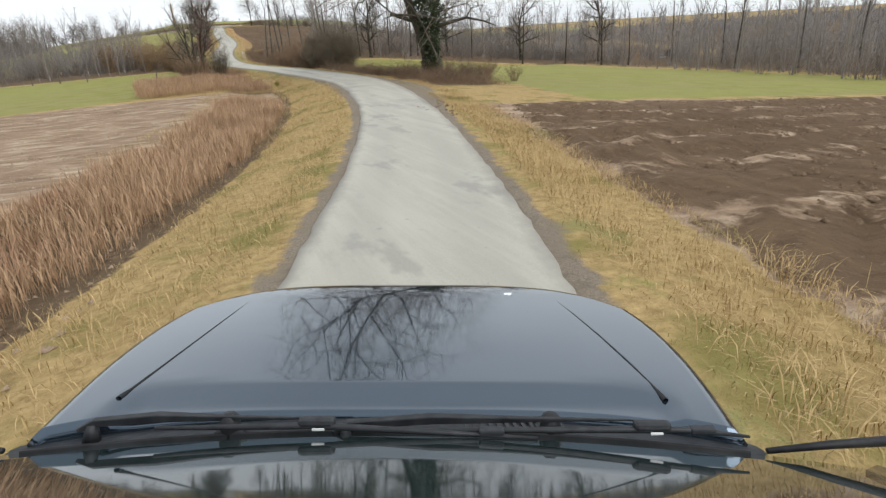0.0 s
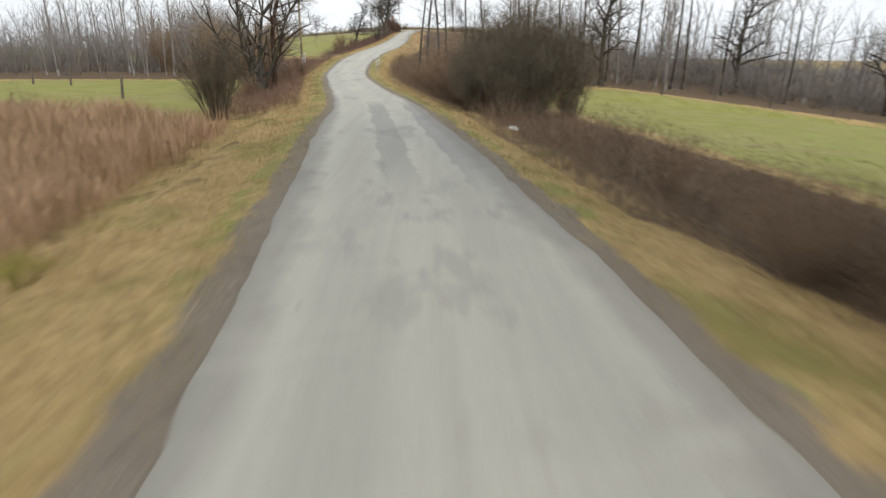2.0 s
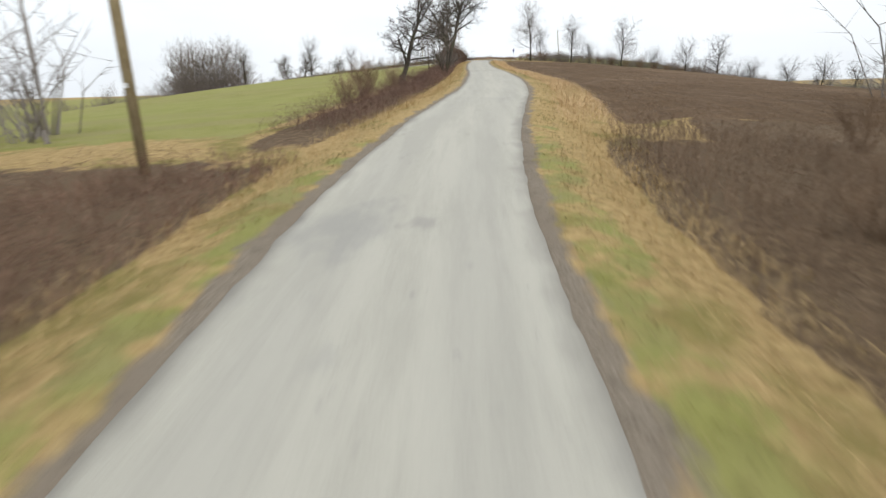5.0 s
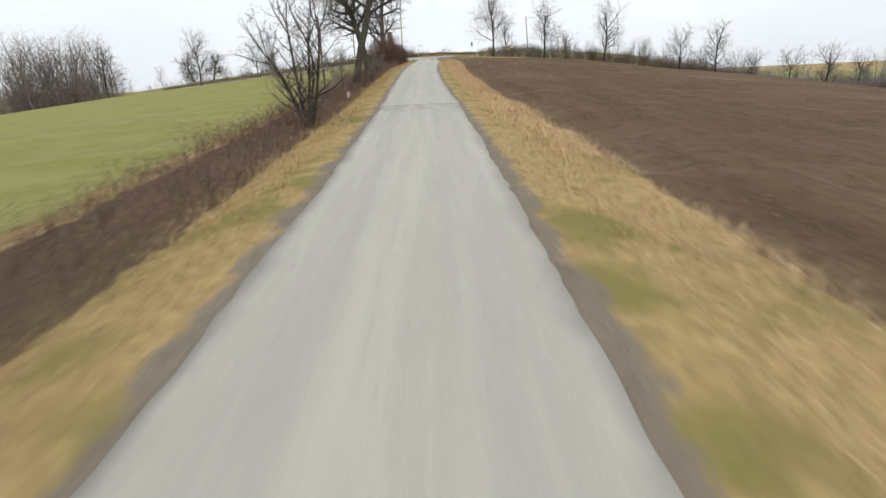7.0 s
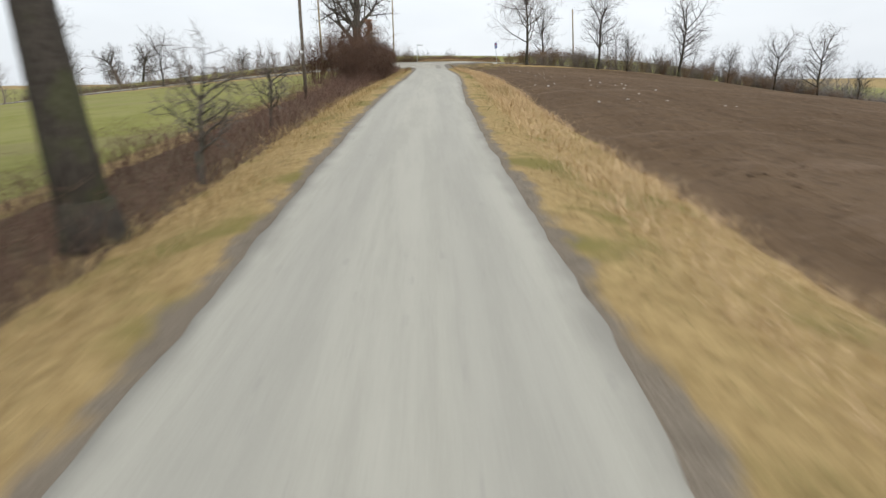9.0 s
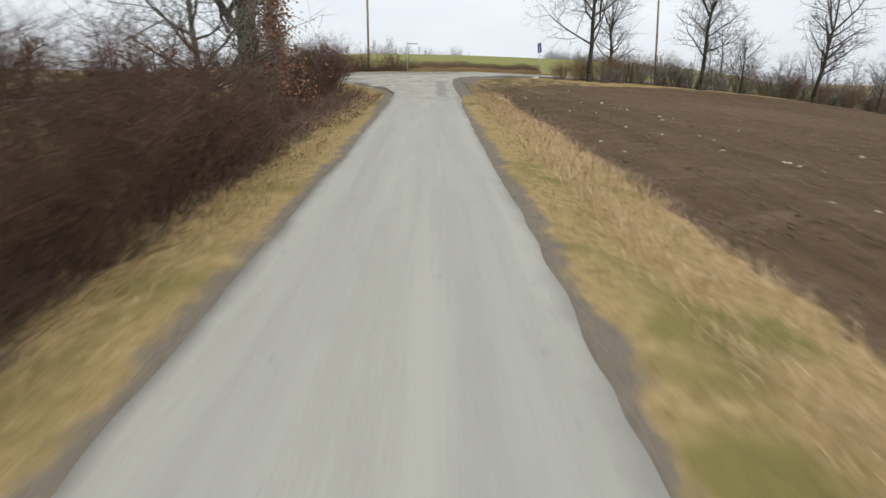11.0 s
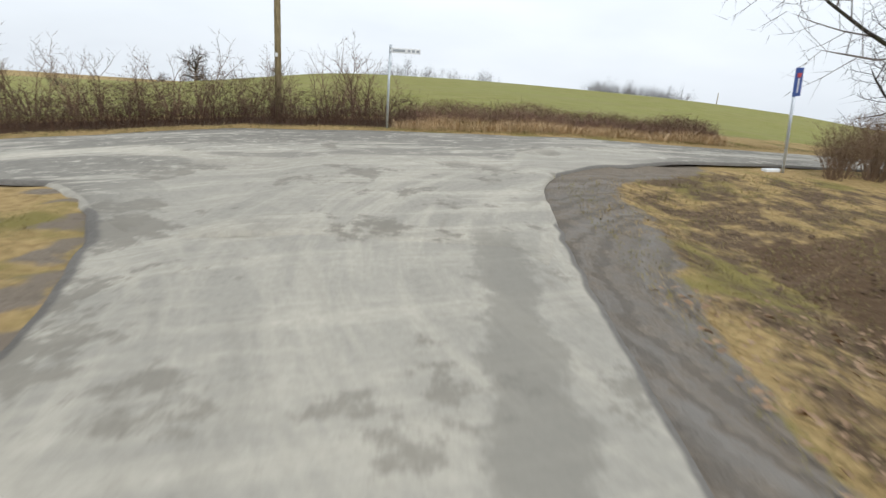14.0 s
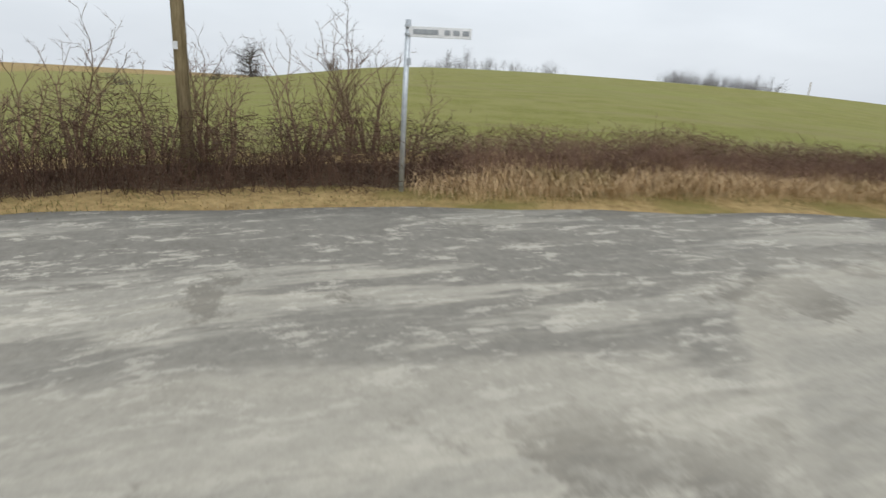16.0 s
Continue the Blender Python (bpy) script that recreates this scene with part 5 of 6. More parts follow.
def mounds(n, seed, heaps):
    """Places heaped round some middles, lower towards each heap's rim."""
    r = np.random.default_rng(seed)
    pick = np.asarray(heaps)[r.integers(0, len(heaps), n)]
    a, d = r.uniform(0, 6.283, n), np.sqrt(r.uniform(0, 1, n))
    return np.c_[pick[:, 0] + np.cos(a) * d * pick[:, 2], pick[:, 1] + np.sin(a) * d * pick[:, 2], pick[:, 3] * (1 - 0.75 * d * d)]


OAK_HEAPS = [(10.2, -72.6, 1.3, 1.0), (11.4, -70.9, 1.5, 1.35), (12.6, -69.2, 1.5, 1.5), (10.9, -68.2, 1.2, 1.3), (13.4, -71.0, 1.4, 1.1), (10.4, -66.2, 1.2, 0.95), (14.2, -69.4, 1.2, 1.0), (9.3, -69.6, 1.1, 0.75), (9.6, -64.2, 1.1, 0.8)]
stems("oak_brambles", mounds(2600, 91, OAK_HEAPS), 1.25, 0.85, SCRUB, "heaped dry brambles round the foot of the oak", 92)
tangle("oak_tangle", mounds(15000, 93, OAK_HEAPS), 1.05, SCRUB, "tangle of olive-brown bramble twigs round the oak", 94, 0.34, 0.006)
stems("hedge_brambles", opposite(6500, 7, -45, -0.6, 3.2, 5.0), 1.05, 0.7, BRAMBLE, "dark red-brown bramble hedge opposite the lane", 24)
tangle("hedge_tangle", np.r_[opposite(18000, 78, -20, -0.6, 3.1, 5.0), opposite(6000, 79, -45, -20, 3.1, 5.0)], 1.15, BRAMBLE, "tangle of bramble twigs in the hedge opposite", 80, 0.32, 0.005)
tangle("verge_tangle", opposite(17000, 81, -1.0, 10, 3.5, 5.2), 0.72, REDDRY, "tangle of dead stalks on the far verge", 82)
stems("verge_canes", np.r_[opposite(5200, 8, -1.2, 10, 3.4, 5.2)], 0.8, 0.5, REDDRY, "dead brown canes on the far verge", 25)


def grass(name, spots, height, mat, label, seed, count=7, spreadr=0.11, width=0.0036, category="grass", flop=1.3):
    """Tufts of narrow bent blades, two faces each."""
    r = np.random.default_rng(seed)
    spots = np.repeat(np.asarray(spots), count, 0)
    n = len(spots)
    x, y = spots[:, 0] + r.normal(0, spreadr, n), spots[:, 1] + r.normal(0, spreadr, n)
    z = land(x, y) - 0.02
    a = r.uniform(0, 6.283, n)
    h = height * r.uniform(0.45, 1.2, n) * (spots[:, 2] if spots.shape[1] > 2 else 1)
    lean = flop * h * r.uniform(0.1, 1.1, n)
    w = width * r.uniform(0.7, 1.5, n)
    side = np.stack([-np.sin(a), np.cos(a), 0 * a], -1) * w[:, None]
    p0 = np.stack([x, y, z], -1)
    p1 = p0 + np.stack([np.cos(a) * lean * 0.35, np.sin(a) * lean * 0.35, h * 0.6], -1)
    p2 = p0 + np.stack([np.cos(a) * lean, np.sin(a) * lean, h * (1 - 0.35 * flop * r.random(n))], -1)
    v = np.stack([p0, p1 - side, p1 + side, p2], 1)
    f = np.array([(0, 2, 1), (1, 2, 3)])
    faces = (f[None] + (np.arange(n) * 4)[:, None, None]).reshape(-1, 3)
    return stuff(name, v.reshape(-1, 3), faces, mat, label, category, np.repeat(np.clip(r.normal(0.5, 0.25, n), 0, 1), 4))


grass("verge_grass", np.r_[strip(5600, -118, -62, -4.9, -2.0, 31, 1), strip(2200, -62, -4, -3.5, -2.5, 32, 1), strip(2600, -66, -45, -7.5, -3.2, 38, 1), strip(6800, -4, 108.5, -3.4, -2.1, 33, 1)], 0.2, STRAW, "yellowed winter grass on the verge", 41, 4)
grass("mossy_verge_grass", np.r_[strip(4600, -118, 110, -2.5, -1.85, 131, 1), strip(4600, -118, 108, 1.85, 2.5, 132, 1), strip(2400, -66, -4, -3.2, -1.8, 133, 1), strip(2400, -66, -4, 1.8, 3.4, 134, 1)], 0.11, MOSS, "short mossy green grass beside the asphalt", 141, 3)
grass("verge_grass_2", np.r_[strip(4600, -118, -84, 2.1, 4.0, 34, 1), strip(3000, -66, -4, 2.6, 3.8, 35, 1), strip(700, -84, -66, 3.2, 4.3, 39, 1)], 0.2, STRAW, "yellowed winter grass along the field edge", 42, 5)
grass("pale_verge_grass", np.r_[strip(11500, -4, 111, 2.4, 4.1, 36, 1)], 0.28, STRAW_PALE, "tall pale dead grass along the ploughed field", 43, 4)
grass("corner_grass",
      [p for p in np.r_[opposite(2800, 9, -12, 14, 2.3, 3.5), np.c_[2.6 + 6.5 * rng.random(3600), 112 + 13 * rng.random(3600), np.ones(3600)], np.c_[-7 + 5.2 * rng.random(2600), 108 + 9.5 * rng.random(2600), np.ones(2600)]]
       if p[1] - cross_axis(p[0]) > 2.4 or (p[0] > 0 and p[1] - cross_axis(p[0]) < -2.5 - 3.4 * math.exp(-((p[0] + 2.5) / 4.4) ** 2) and p[0] > 2.5 and p[0] < 7 + 0.3 * (p[1] - 112)) or (p[0] < 0 and p[0] < -2.0 - np.interp(p[1], [109, 112, 114.5, 116.5, 118.4, 119.4], [0.1, 0.6, 1.3, 2.1, 3.4, 4.8]))],
      0.1, MOSS, "short yellow grass round the junction", 44, 5)
grass("reeds", np.r_[strip(4800, -116, -76, -8.4, -5.2, 37, 1)], 0.6, REED, "pinkish brown dead reeds along the ditch", 45, 7, 0.12, 0.008, "reeds", 0.45)
grass("meadow_reeds", np.r_[strip(4600, -65, -50, -14, -4.9, 38, 1)], 0.8, REED, "tall brown reeds at the meadow edge", 46, 7, 0.12, 0.008, "reeds", 0.4)
grass("far_verge_reeds", opposite(3200, 10, -1, 10, 2.7, 4.6), 0.42, STRAW_PALE, "pale brown dead grass stalks on the far verge", 47, 6, 0.16, 0.0045, "reeds", 1.25)
grass("stubble_tufts", np.c_[strip(1500, -92, -64, -10, -4.6, 83, 1)], 0.28, STRAW, "straw tufts along the stubble field", 84, 6)

# ---- things beside the road ----


def pole(x, y, height, label, r=0.12, lean=(0.0, 0.0), wood=None):
    t = thing("utility_pole", (x, y, ground_z(x, y)), label, "utility pole")
    s = Shape()
    s.tube([(0, 0, -0.4), (lean[0] * 0.5, lean[1] * 0.5, height * 0.5), (lean[0], lean[1], height)], [r, r * 0.9, r * 0.78], 14, tip=False)
    part("shaft", s, wood or WOODPOLE, t, smooth=True)
    s = Shape()
    s.tube([(lean[0], lean[1], height), (lean[0], lean[1], height + 0.05)], [r * 0.85, r * 0.6], 14, tip=False)
    part("cap", s, GALV, t, "dark metal cap")
    s = Shape()
    s.box((0, -r - 0.004, 1.75), (0.07, 0.012, 0.1))
    part("tag", s, WHITE, t, "small white tag")
    return t


pole(-4.28, 126.45, 9.0, "tall brown wooden utility pole at the bramble hedge", 0.09, (0.0, 0.1))
pole(20.7, 132.4, 7.5, "wooden utility pole behind the roadside trees", 0.1, (-0.6, 0.0))
pole(-12.9, 122.4, 8.0, "wooden utility pole at the crossroad hedge")
pole(-6.36, 50.3, 4.3, "slim dark wooden pole on the field bank", 0.075, (-0.05, 0.05), POSTWOOD)
pole(-4.85, 71.8, 4.0, "slim dark wooden pole on the field bank near the hedge", 0.07, (0.04, 0.0), POSTWOOD)
pole(-8.1, -8.0, 8.0, "wooden utility pole at the green field corner", 0.11)
pole(93.0, 318.0, 14.0, "distant wooden utility pole on the green hill", 0.18)


def street_sign(x, y):
    t = thing("street_sign", (x, y, ground_z(x, y)), "white street name plate on a grey steel post", "street sign", turn=0)
    s = Shape()
    s.tube([(0, 0, -0.3), (0.01, 0.0, 1.1), (0.03, 0.0, 2.2)], [0.035, 0.034, 0.034], 14, tip=False)
    part("post", s, GALV, t, "grey galvanised post", smooth=True)
    s = Shape()
    s.box((0.44, -0.02, 2.06), (0.8, 0.022, 0.13))
    plate = part("plate", s, WHITE, t, "white name plate", bevel=0.006)
    for x0, w in ((0.1, 0.32), (0.5, 0.07), (0.61, 0.08), (0.73, 0.08)):
        s = Shape()
        s.box((x0 + w / 2, -0.0345, 2.06), (w, 0.004, 0.06))
        part("print", s, GREYBACK, plate, "dark lettering bar")
    for z in (2.01, 2.11):
        s = Shape()
        s.tube([(0.03, 0, z), (0.03, 0, z + 0.03)], [0.046, 0.046], 14, tip=False)
        part("clamp", s, GALV, t)
    s = Shape()
    s.box((0.055, -0.02, 1.7), (0.05, 0.05, 0.09))
    part("bracket", s, GALV, t, bevel=0.008)
    return t


street_sign(-1.3, 126.62)


def dead_end_sign(x, y):
    t = thing("traffic_sign", (x, y, ground_z(x, y)), "blue rectangular traffic sign on a steel post", "traffic sign", turn=38)
    t.matrix_basis = t.matrix_basis @ pose(0, 0, 0, -2, -5, 0)
    s = Shape()
    s.tube([(0, 0, -0.3), (0, 0, 2.55)], [0.035, 0.035], 12, tip=False)
    part("post", s, GALV, t, smooth=True)
    s = Shape()
    s.box((0, -0.045, 2.2), (0.42, 0.012, 0.66))
    plate = part("plate", s, BLUE, t, "blue face", bevel=0.004)
    s = Shape()
    s.box((0, -0.054, 2.12), (0.07, 0.004, 0.34))
    part("stripe", s, WHITE, plate, "white upright bar")
    s = Shape()
    s.box((0, -0.054, 2.36), (0.22, 0.004, 0.1))
    part("bar", s, RED, plate, "red cross bar")
    return t


dead_end_sign(8.9, 124.9)


def railing(a, b, label):
    """A bridge rail of two posts and three bars; a and b are the ends of its top bar."""
    ax, ay, az = a
    foot = ground_z(ax, ay)
    t = thing("bridge_railing", (ax, ay, foot), label, "railing")
    d = Vector(b) - Vector(a)
    top = az - foot
    for f in (0.0, 1.0):
        p = d * f
        low = min(ground_z(ax + p.x, ay + p.y) - foot, top + p.z - 0.7) - 0.1
        s = Shape()
        s.tube([(p.x, p.y, low), (p.x, p.y, top + p.z + 0.03)], [0.025, 0.025], 10, tip=False)
        part("post", s, RAILPAINT, t, smooth=True)
    for h in (0.0, -0.29, -0.58):
        s = Shape()
        s.tube([(0, 0, top + h), (d.x, d.y, top + d.z + h)], [0.021, 0.021], 10, tip=False)
        part("bar", s, RAILPAINT, t, smooth=True)
    return t


railing((-5.6, -20.0, -1.57), (-6.2, -15.9, -1.47), "pale steel three-bar railing over the brook")
railing((0.56, -22.2, -1.62), (0.48, -17.8, -1.56), "pale steel railing on the brook bridge")


def canister(x, y):
    t = thing("canister", (x, y, ground_z(x, y)), "discarded white plastic canister lying in brambles", "litter", turn=30)
    s = Shape()
    s.box((0, 0, 0.16), (0.2, 0.15, 0.3))
    body = part("body", s, WHITE, t, bevel=0.03)
    s = Shape()
    s.tube([(0.05, 0, 0.31), (0.05, 0, 0.35)], [0.025, 0.025], 10, tip=False)
    part("cap", s, INK, body)
    return t


canister(-3.9, 42.4)


def plastic_bag(x, y):
    bm = bmesh.new()
    bmesh.ops.create_icosphere(bm, subdivisions=2, radius=0.14)
    for v in bm.verts:
        k = 1 + 0.35 * noise.noise(v.co * 9)
        v.co = Vector((v.co.x * 1.3 * k, v.co.y * k, max(v.co.z * 0.6 * k, -0.04) + 0.045))
    me = bpy.data.meshes.new("plastic_bag")
    bm.to_mesh(me)
    bm.free()
    me.materials.append(WHITE)
    ob = tagged(new("plastic_bag", me), "crumpled white plastic bag lying under the scrub", "litter")
    ob.matrix_basis = pose(x, y, ground_z(x, y), 0, 0, 20)
    return ob


plastic_bag(7.2, -51.2)

marker = Shape()
marker.box((0, 0, 0.03), (0.55, 0.16, 0.1))
kerb = part("marker_stone", marker, WHITE, bevel=0.03)
tagged(kerb, "pale weathered marker stone in the roadside grass", "stone")
kerb.matrix_basis = pose(8.6, 124.9, ground_z(8.6, 124.9), 0, 0, 25)

# pasture fence posts
def fence_post(x, y, h=1.1, label="weathered wooden fence post at the meadow edge"):
    t = thing("fence_post", (x, y, ground_z(x, y)), label, "fence post", "meadow fence")
    s = Shape()
    s.tube([(0, 0, -0.3), (0.01, 0.0, h * 0.6), (0.03, 0.01, h)], [0.065, 0.06, 0.055], 9, tip=False)
    part("post", s, POSTWOOD, t)
    return t


post = fence_post(-6.7, -32.1)
for x, y in ((-6.9, -36.5), (-7.3, -28.5), (-7.4, -25.5), (-18, -31), (-21, -30), (-24, -29), (-28, -28), (-32, -27), (-36, -26), (31, -16), (36, -16.5), (26, -16), (41, -18), (-9.8, -41.0)):
    copy_thing(post, pose(x, y, ground_z(x, y), rnd.uniform(-5, 5), rnd.uniform(-5, 5), rnd.uniform(0, 90)))

# stones and clods that lie on the ploughed field
stone_shapes = []
for k in range(4):
    bm = bmesh.new()
    bmesh.ops.create_icosphere(bm, subdivisions=1, radius=0.06)
    for v in bm.verts:
        v.co = Vector((v.co.x * 1.4, v.co.y, v.co.z * 0.6)) * random.Random(k * 50 + v.index).uniform(0.75, 1.3)
    me = bpy.data.meshes.new("stone")
    bm.to_mesh(me)
    bm.free()
    me.materials.append(STONE)
    stone_shapes.append(me)
for k in range(70):
    y = rnd.uniform(70, 120)
    x = rnd.uniform(5.2, 13)
    ob = tagged(new("stone", stone_shapes[k % 4]), "pale stone lying on the ploughed earth", "stone", "stones on the field")
    ob.matrix_basis = pose(x, y, ground_z(x, y) + 0.015, 0, 0, rnd.uniform(0, 360)) @ Matrix.Scale(rnd.uniform(0.4, 1.1), 4)


def clods(name, n, x0, x1, y0, y1, seed, size, mat, label):
    r = np.random.default_rng(seed)
    x, y = r.uniform(x0, x1, n), r.uniform(y0, y1, n)
    z = land(x, y)
    base = np.array([(1, 0, 0), (-0.5, 0.87, 0), (-0.5, -0.87, 0), (0.1, 0.1, 0.8), (0.3, -0.4, 0.55)])
    k = size * r.uniform(0.3, 1.3, (n, 1, 1)) * r.uniform(0.7, 1.3, (n, 5, 1))
    a = r.uniform(0, 6.283, n)
    rot = np.stack([np.stack([np.cos(a), -np.sin(a), 0 * a], -1), np.stack([np.sin(a), np.cos(a), 0 * a], -1), np.stack([0 * a, 0 * a, 1 + 0 * a], -1)], 1)
    v = np.einsum("nij,kj->nki", rot, base) * k + np.stack([x, y, z - 0.01], -1)[:, None]
    f = np.array([(0, 1, 3), (1, 2, 3), (2, 4, 3), (2, 0, 4), (0, 3, 4)])
    return stuff(name, v.reshape(-1, 3), (f[None] + (np.arange(n) * 5)[:, None, None]).reshape(-1, 3), mat, label, "earth clods")


clods("near_clods", 8000, 4.3, 16, 82, 119, 54, 0.05, CLOD, "clods of dark ploughed earth near the crossroads")
clods("earth_clods", 11000, 4.7, 26, 0, 121, 51, 0.055, CLOD, "clods of dark ploughed earth")
clods("field_clods", 7000, 3, 26, -118, -88, 52, 0.07, CLOD, "clods of dark ploughed earth beside the verge")
clods("stubble_clods", 6000, -26, -6, -112, -68, 53, 0.06, DRYEARTH, "pale crumbled earth and stubble")

# the brook
s = Shape()
s.v = [(-30, -16.6, -3.72), (-7.2, -18.6, -3.62), (-7.2, -17.0, -3.62), (-30, -13.6, -3.72)]
s.f = [(0, 1, 2, 3)]
water = part("water", s, WATER)
tagged(water, "narrow dark brook between brambles", "water", kind="structure")


def house(x, y, turn, w, d, h):
    t = thing("house", (x, y, ground_z(x, y)), "distant white house with a dark pitched roof", "house", "far hamlet", turn=turn)
    s = Shape()
    s.box((0, 0, h / 2 - 0.5), (w, d, h + 1))
    part("wall", s, WHITE, t, "white rendered wall")
    s = Shape()
    n = w / 2 + 0.4
    m = d / 2 + 0.4
    s.v = [(-n, -m, h), (n, -m, h), (n, m, h), (-n, m, h), (-n, 0, h + d * 0.42), (n, 0, h + d * 0.42)]
    s.f = [(0, 1, 5, 4), (2, 3, 4, 5), (0, 4, 3), (1, 2, 5), (3, 2, 1, 0)]
    part("roof", s, ROOF, t, "dark tiled roof")
    for k in range(3):
        s = Shape()
        s.box((-w / 2 + w * (k + 0.5) / 3, -d / 2 - 0.02, h * 0.55), (1.0, 0.08, 1.2))
        part("window", s, GLASS, t)
    return t


house(120, 24, 30, 8, 6, 2.8)


def leaf_litter(name, spots, mat, label, seed, size=0.05):
    """Fallen leaves lying on the grass."""
    r = np.random.default_rng(seed)
    spots = np.asarray(spots)
    n = len(spots)
    z = land(spots[:, 0], spots[:, 1]) + r.uniform(0.03, 0.12, n)
    base = np.array([(-1, 0, 0), (0, -0.6, 0.25), (1, 0, 0), (0, 0.6, 0.25)])
    a, k = r.uniform(0, 6.283, n), size * r.uniform(0.5, 1.2, n)
    c, s_ = np.cos(a), np.sin(a)
    v = np.stack([base[None, :, 0] * c[:, None] - base[None, :, 1] * s_[:, None], base[None, :, 0] * s_[:, None] + base[None, :, 1] * c[:, None], base[None, :, 2] + r.uniform(-0.4, 0.4, (n, 4))], -1) * k[:, None, None]
    v = v + np.stack([spots[:, 0], spots[:, 1], z], -1)[:, None]
    f = np.array([(0, 1, 2), (0, 2, 3)])
    return stuff(name, v.reshape(-1, 3), (f[None] + (np.arange(n) * 4)[:, None, None]).reshape(-1, 3), mat, label, "fallen leaves")


leaf_litter("fallen_leaves", np.r_[strip(2200, 96, 109, -3.7, -2.0, 61), strip(1800, 98, 116, 2.3, 5.0, 62)], LITTER, "pale withered leaves on the verge grass", 63)


# ---- the van that carries the camera on its roof, standing where the drive begins ----
PAINT = Nodes("dark_blue_paint", 0.06, 0.8, 0.5)
PAINT.bsdf.inputs["Coat Weight"].default_value = 0.7
PAINT.bsdf.inputs["Coat Roughness"].default_value = 0.02
PAINT.color(PAINT.ramp(PAINT.noise(2.0, 3, world=False), (0.3, (0.05, 0.074, 0.1)), (0.7, (0.062, 0.088, 0.118))))
PAINT = PAINT.mat
SCREEN = Nodes("dark_windscreen", 0.03, 0.0, 1.0)
SCREEN.bsdf.inputs["Coat Weight"].default_value = 0.4
SCREEN.bsdf.inputs["Coat Roughness"].default_value = 0.02
SCREEN.bsdf.inputs["IOR"].default_value = 1.6
SCREEN.color(SCREEN.ramp(SCREEN.noise(3.0, 3, world=False), (0.3, (0.012, 0.022, 0.022)), (0.7, (0.02, 0.032, 0.03))))
SCREEN = SCREEN.mat
COWL = simple("grey_cowl_plastic", (0.022, 0.024, 0.027), (0.042, 0.045, 0.05), 26, 0.6, 0, 0.25)
TRIM = simple("wiper_black", (0.012, 0.013, 0.015), (0.035, 0.037, 0.04), 30, 0.5, 0, 0.15)
RUBBER = simple("tyre_rubber", (0.012, 0.012, 0.012), (0.03, 0.03, 0.03), 14, 0.85)
LAMP = simple("lamp_glass", (0.5, 0.52, 0.54), (0.7, 0.72, 0.74), 6, 0.15, 0.2, 0.02)
CHROME = simple("bright_chrome", (0.85, 0.86, 0.87), (0.93, 0.93, 0.93), 9, 0.12, 0.9, 0.02)


def sheet(points, thick):
    """A curved panel from a grid of points, with a turned-down rim all round."""
    s = Shape()
    r, c = len(points), len(points[0])
    for line in points:
        s.v += [tuple(p) for p in line]
    for i in range(r - 1):
        for k in range(c - 1):
            a = i * c + k
            s.f.append((a, a + 1, a + c + 1, a + c))
    rim = [k for k in range(c)] + [i * c + c - 1 for i in range(1, r)] + [(r - 1) * c + k for k in range(c - 2, -1, -1)] + [i * c for i in range(r - 2, 0, -1)]
    n0 = len(s.v)
    s.v += [(s.v[i][0], s.v[i][1], s.v[i][2] - thick) for i in rim]
    for j in range(len(rim)):
        k = (j + 1) % len(rim)
        s.f.append((rim[k], rim[j], n0 + j, n0 + k))
    return s


def bonnet_z(x, y):
    """The bonnet's top, with the sunk band along its rear edge."""
    band = 1 - float(ramp(abs(x - 0.01), 0.595, 0.63))
    return 1.288 - 0.085 * (y - 1.0) - 0.018 * (abs(x) / 0.78) ** 3 - 0.35 * max(y - 1.82, 0) ** 2 - 0.17 * band * min(max(1.176 - y, 0), 0.088)


def windscreen_point(f, u):
    """A place on the windscreen: f goes up it, u across from -1 to 1."""
    half = 0.93 - 0.16 * f
    y = 0.99 - 0.09 * u * u - 0.99 * f
    return (u * half, y, 1.272 + 0.517 * f - 0.02 * u * u)


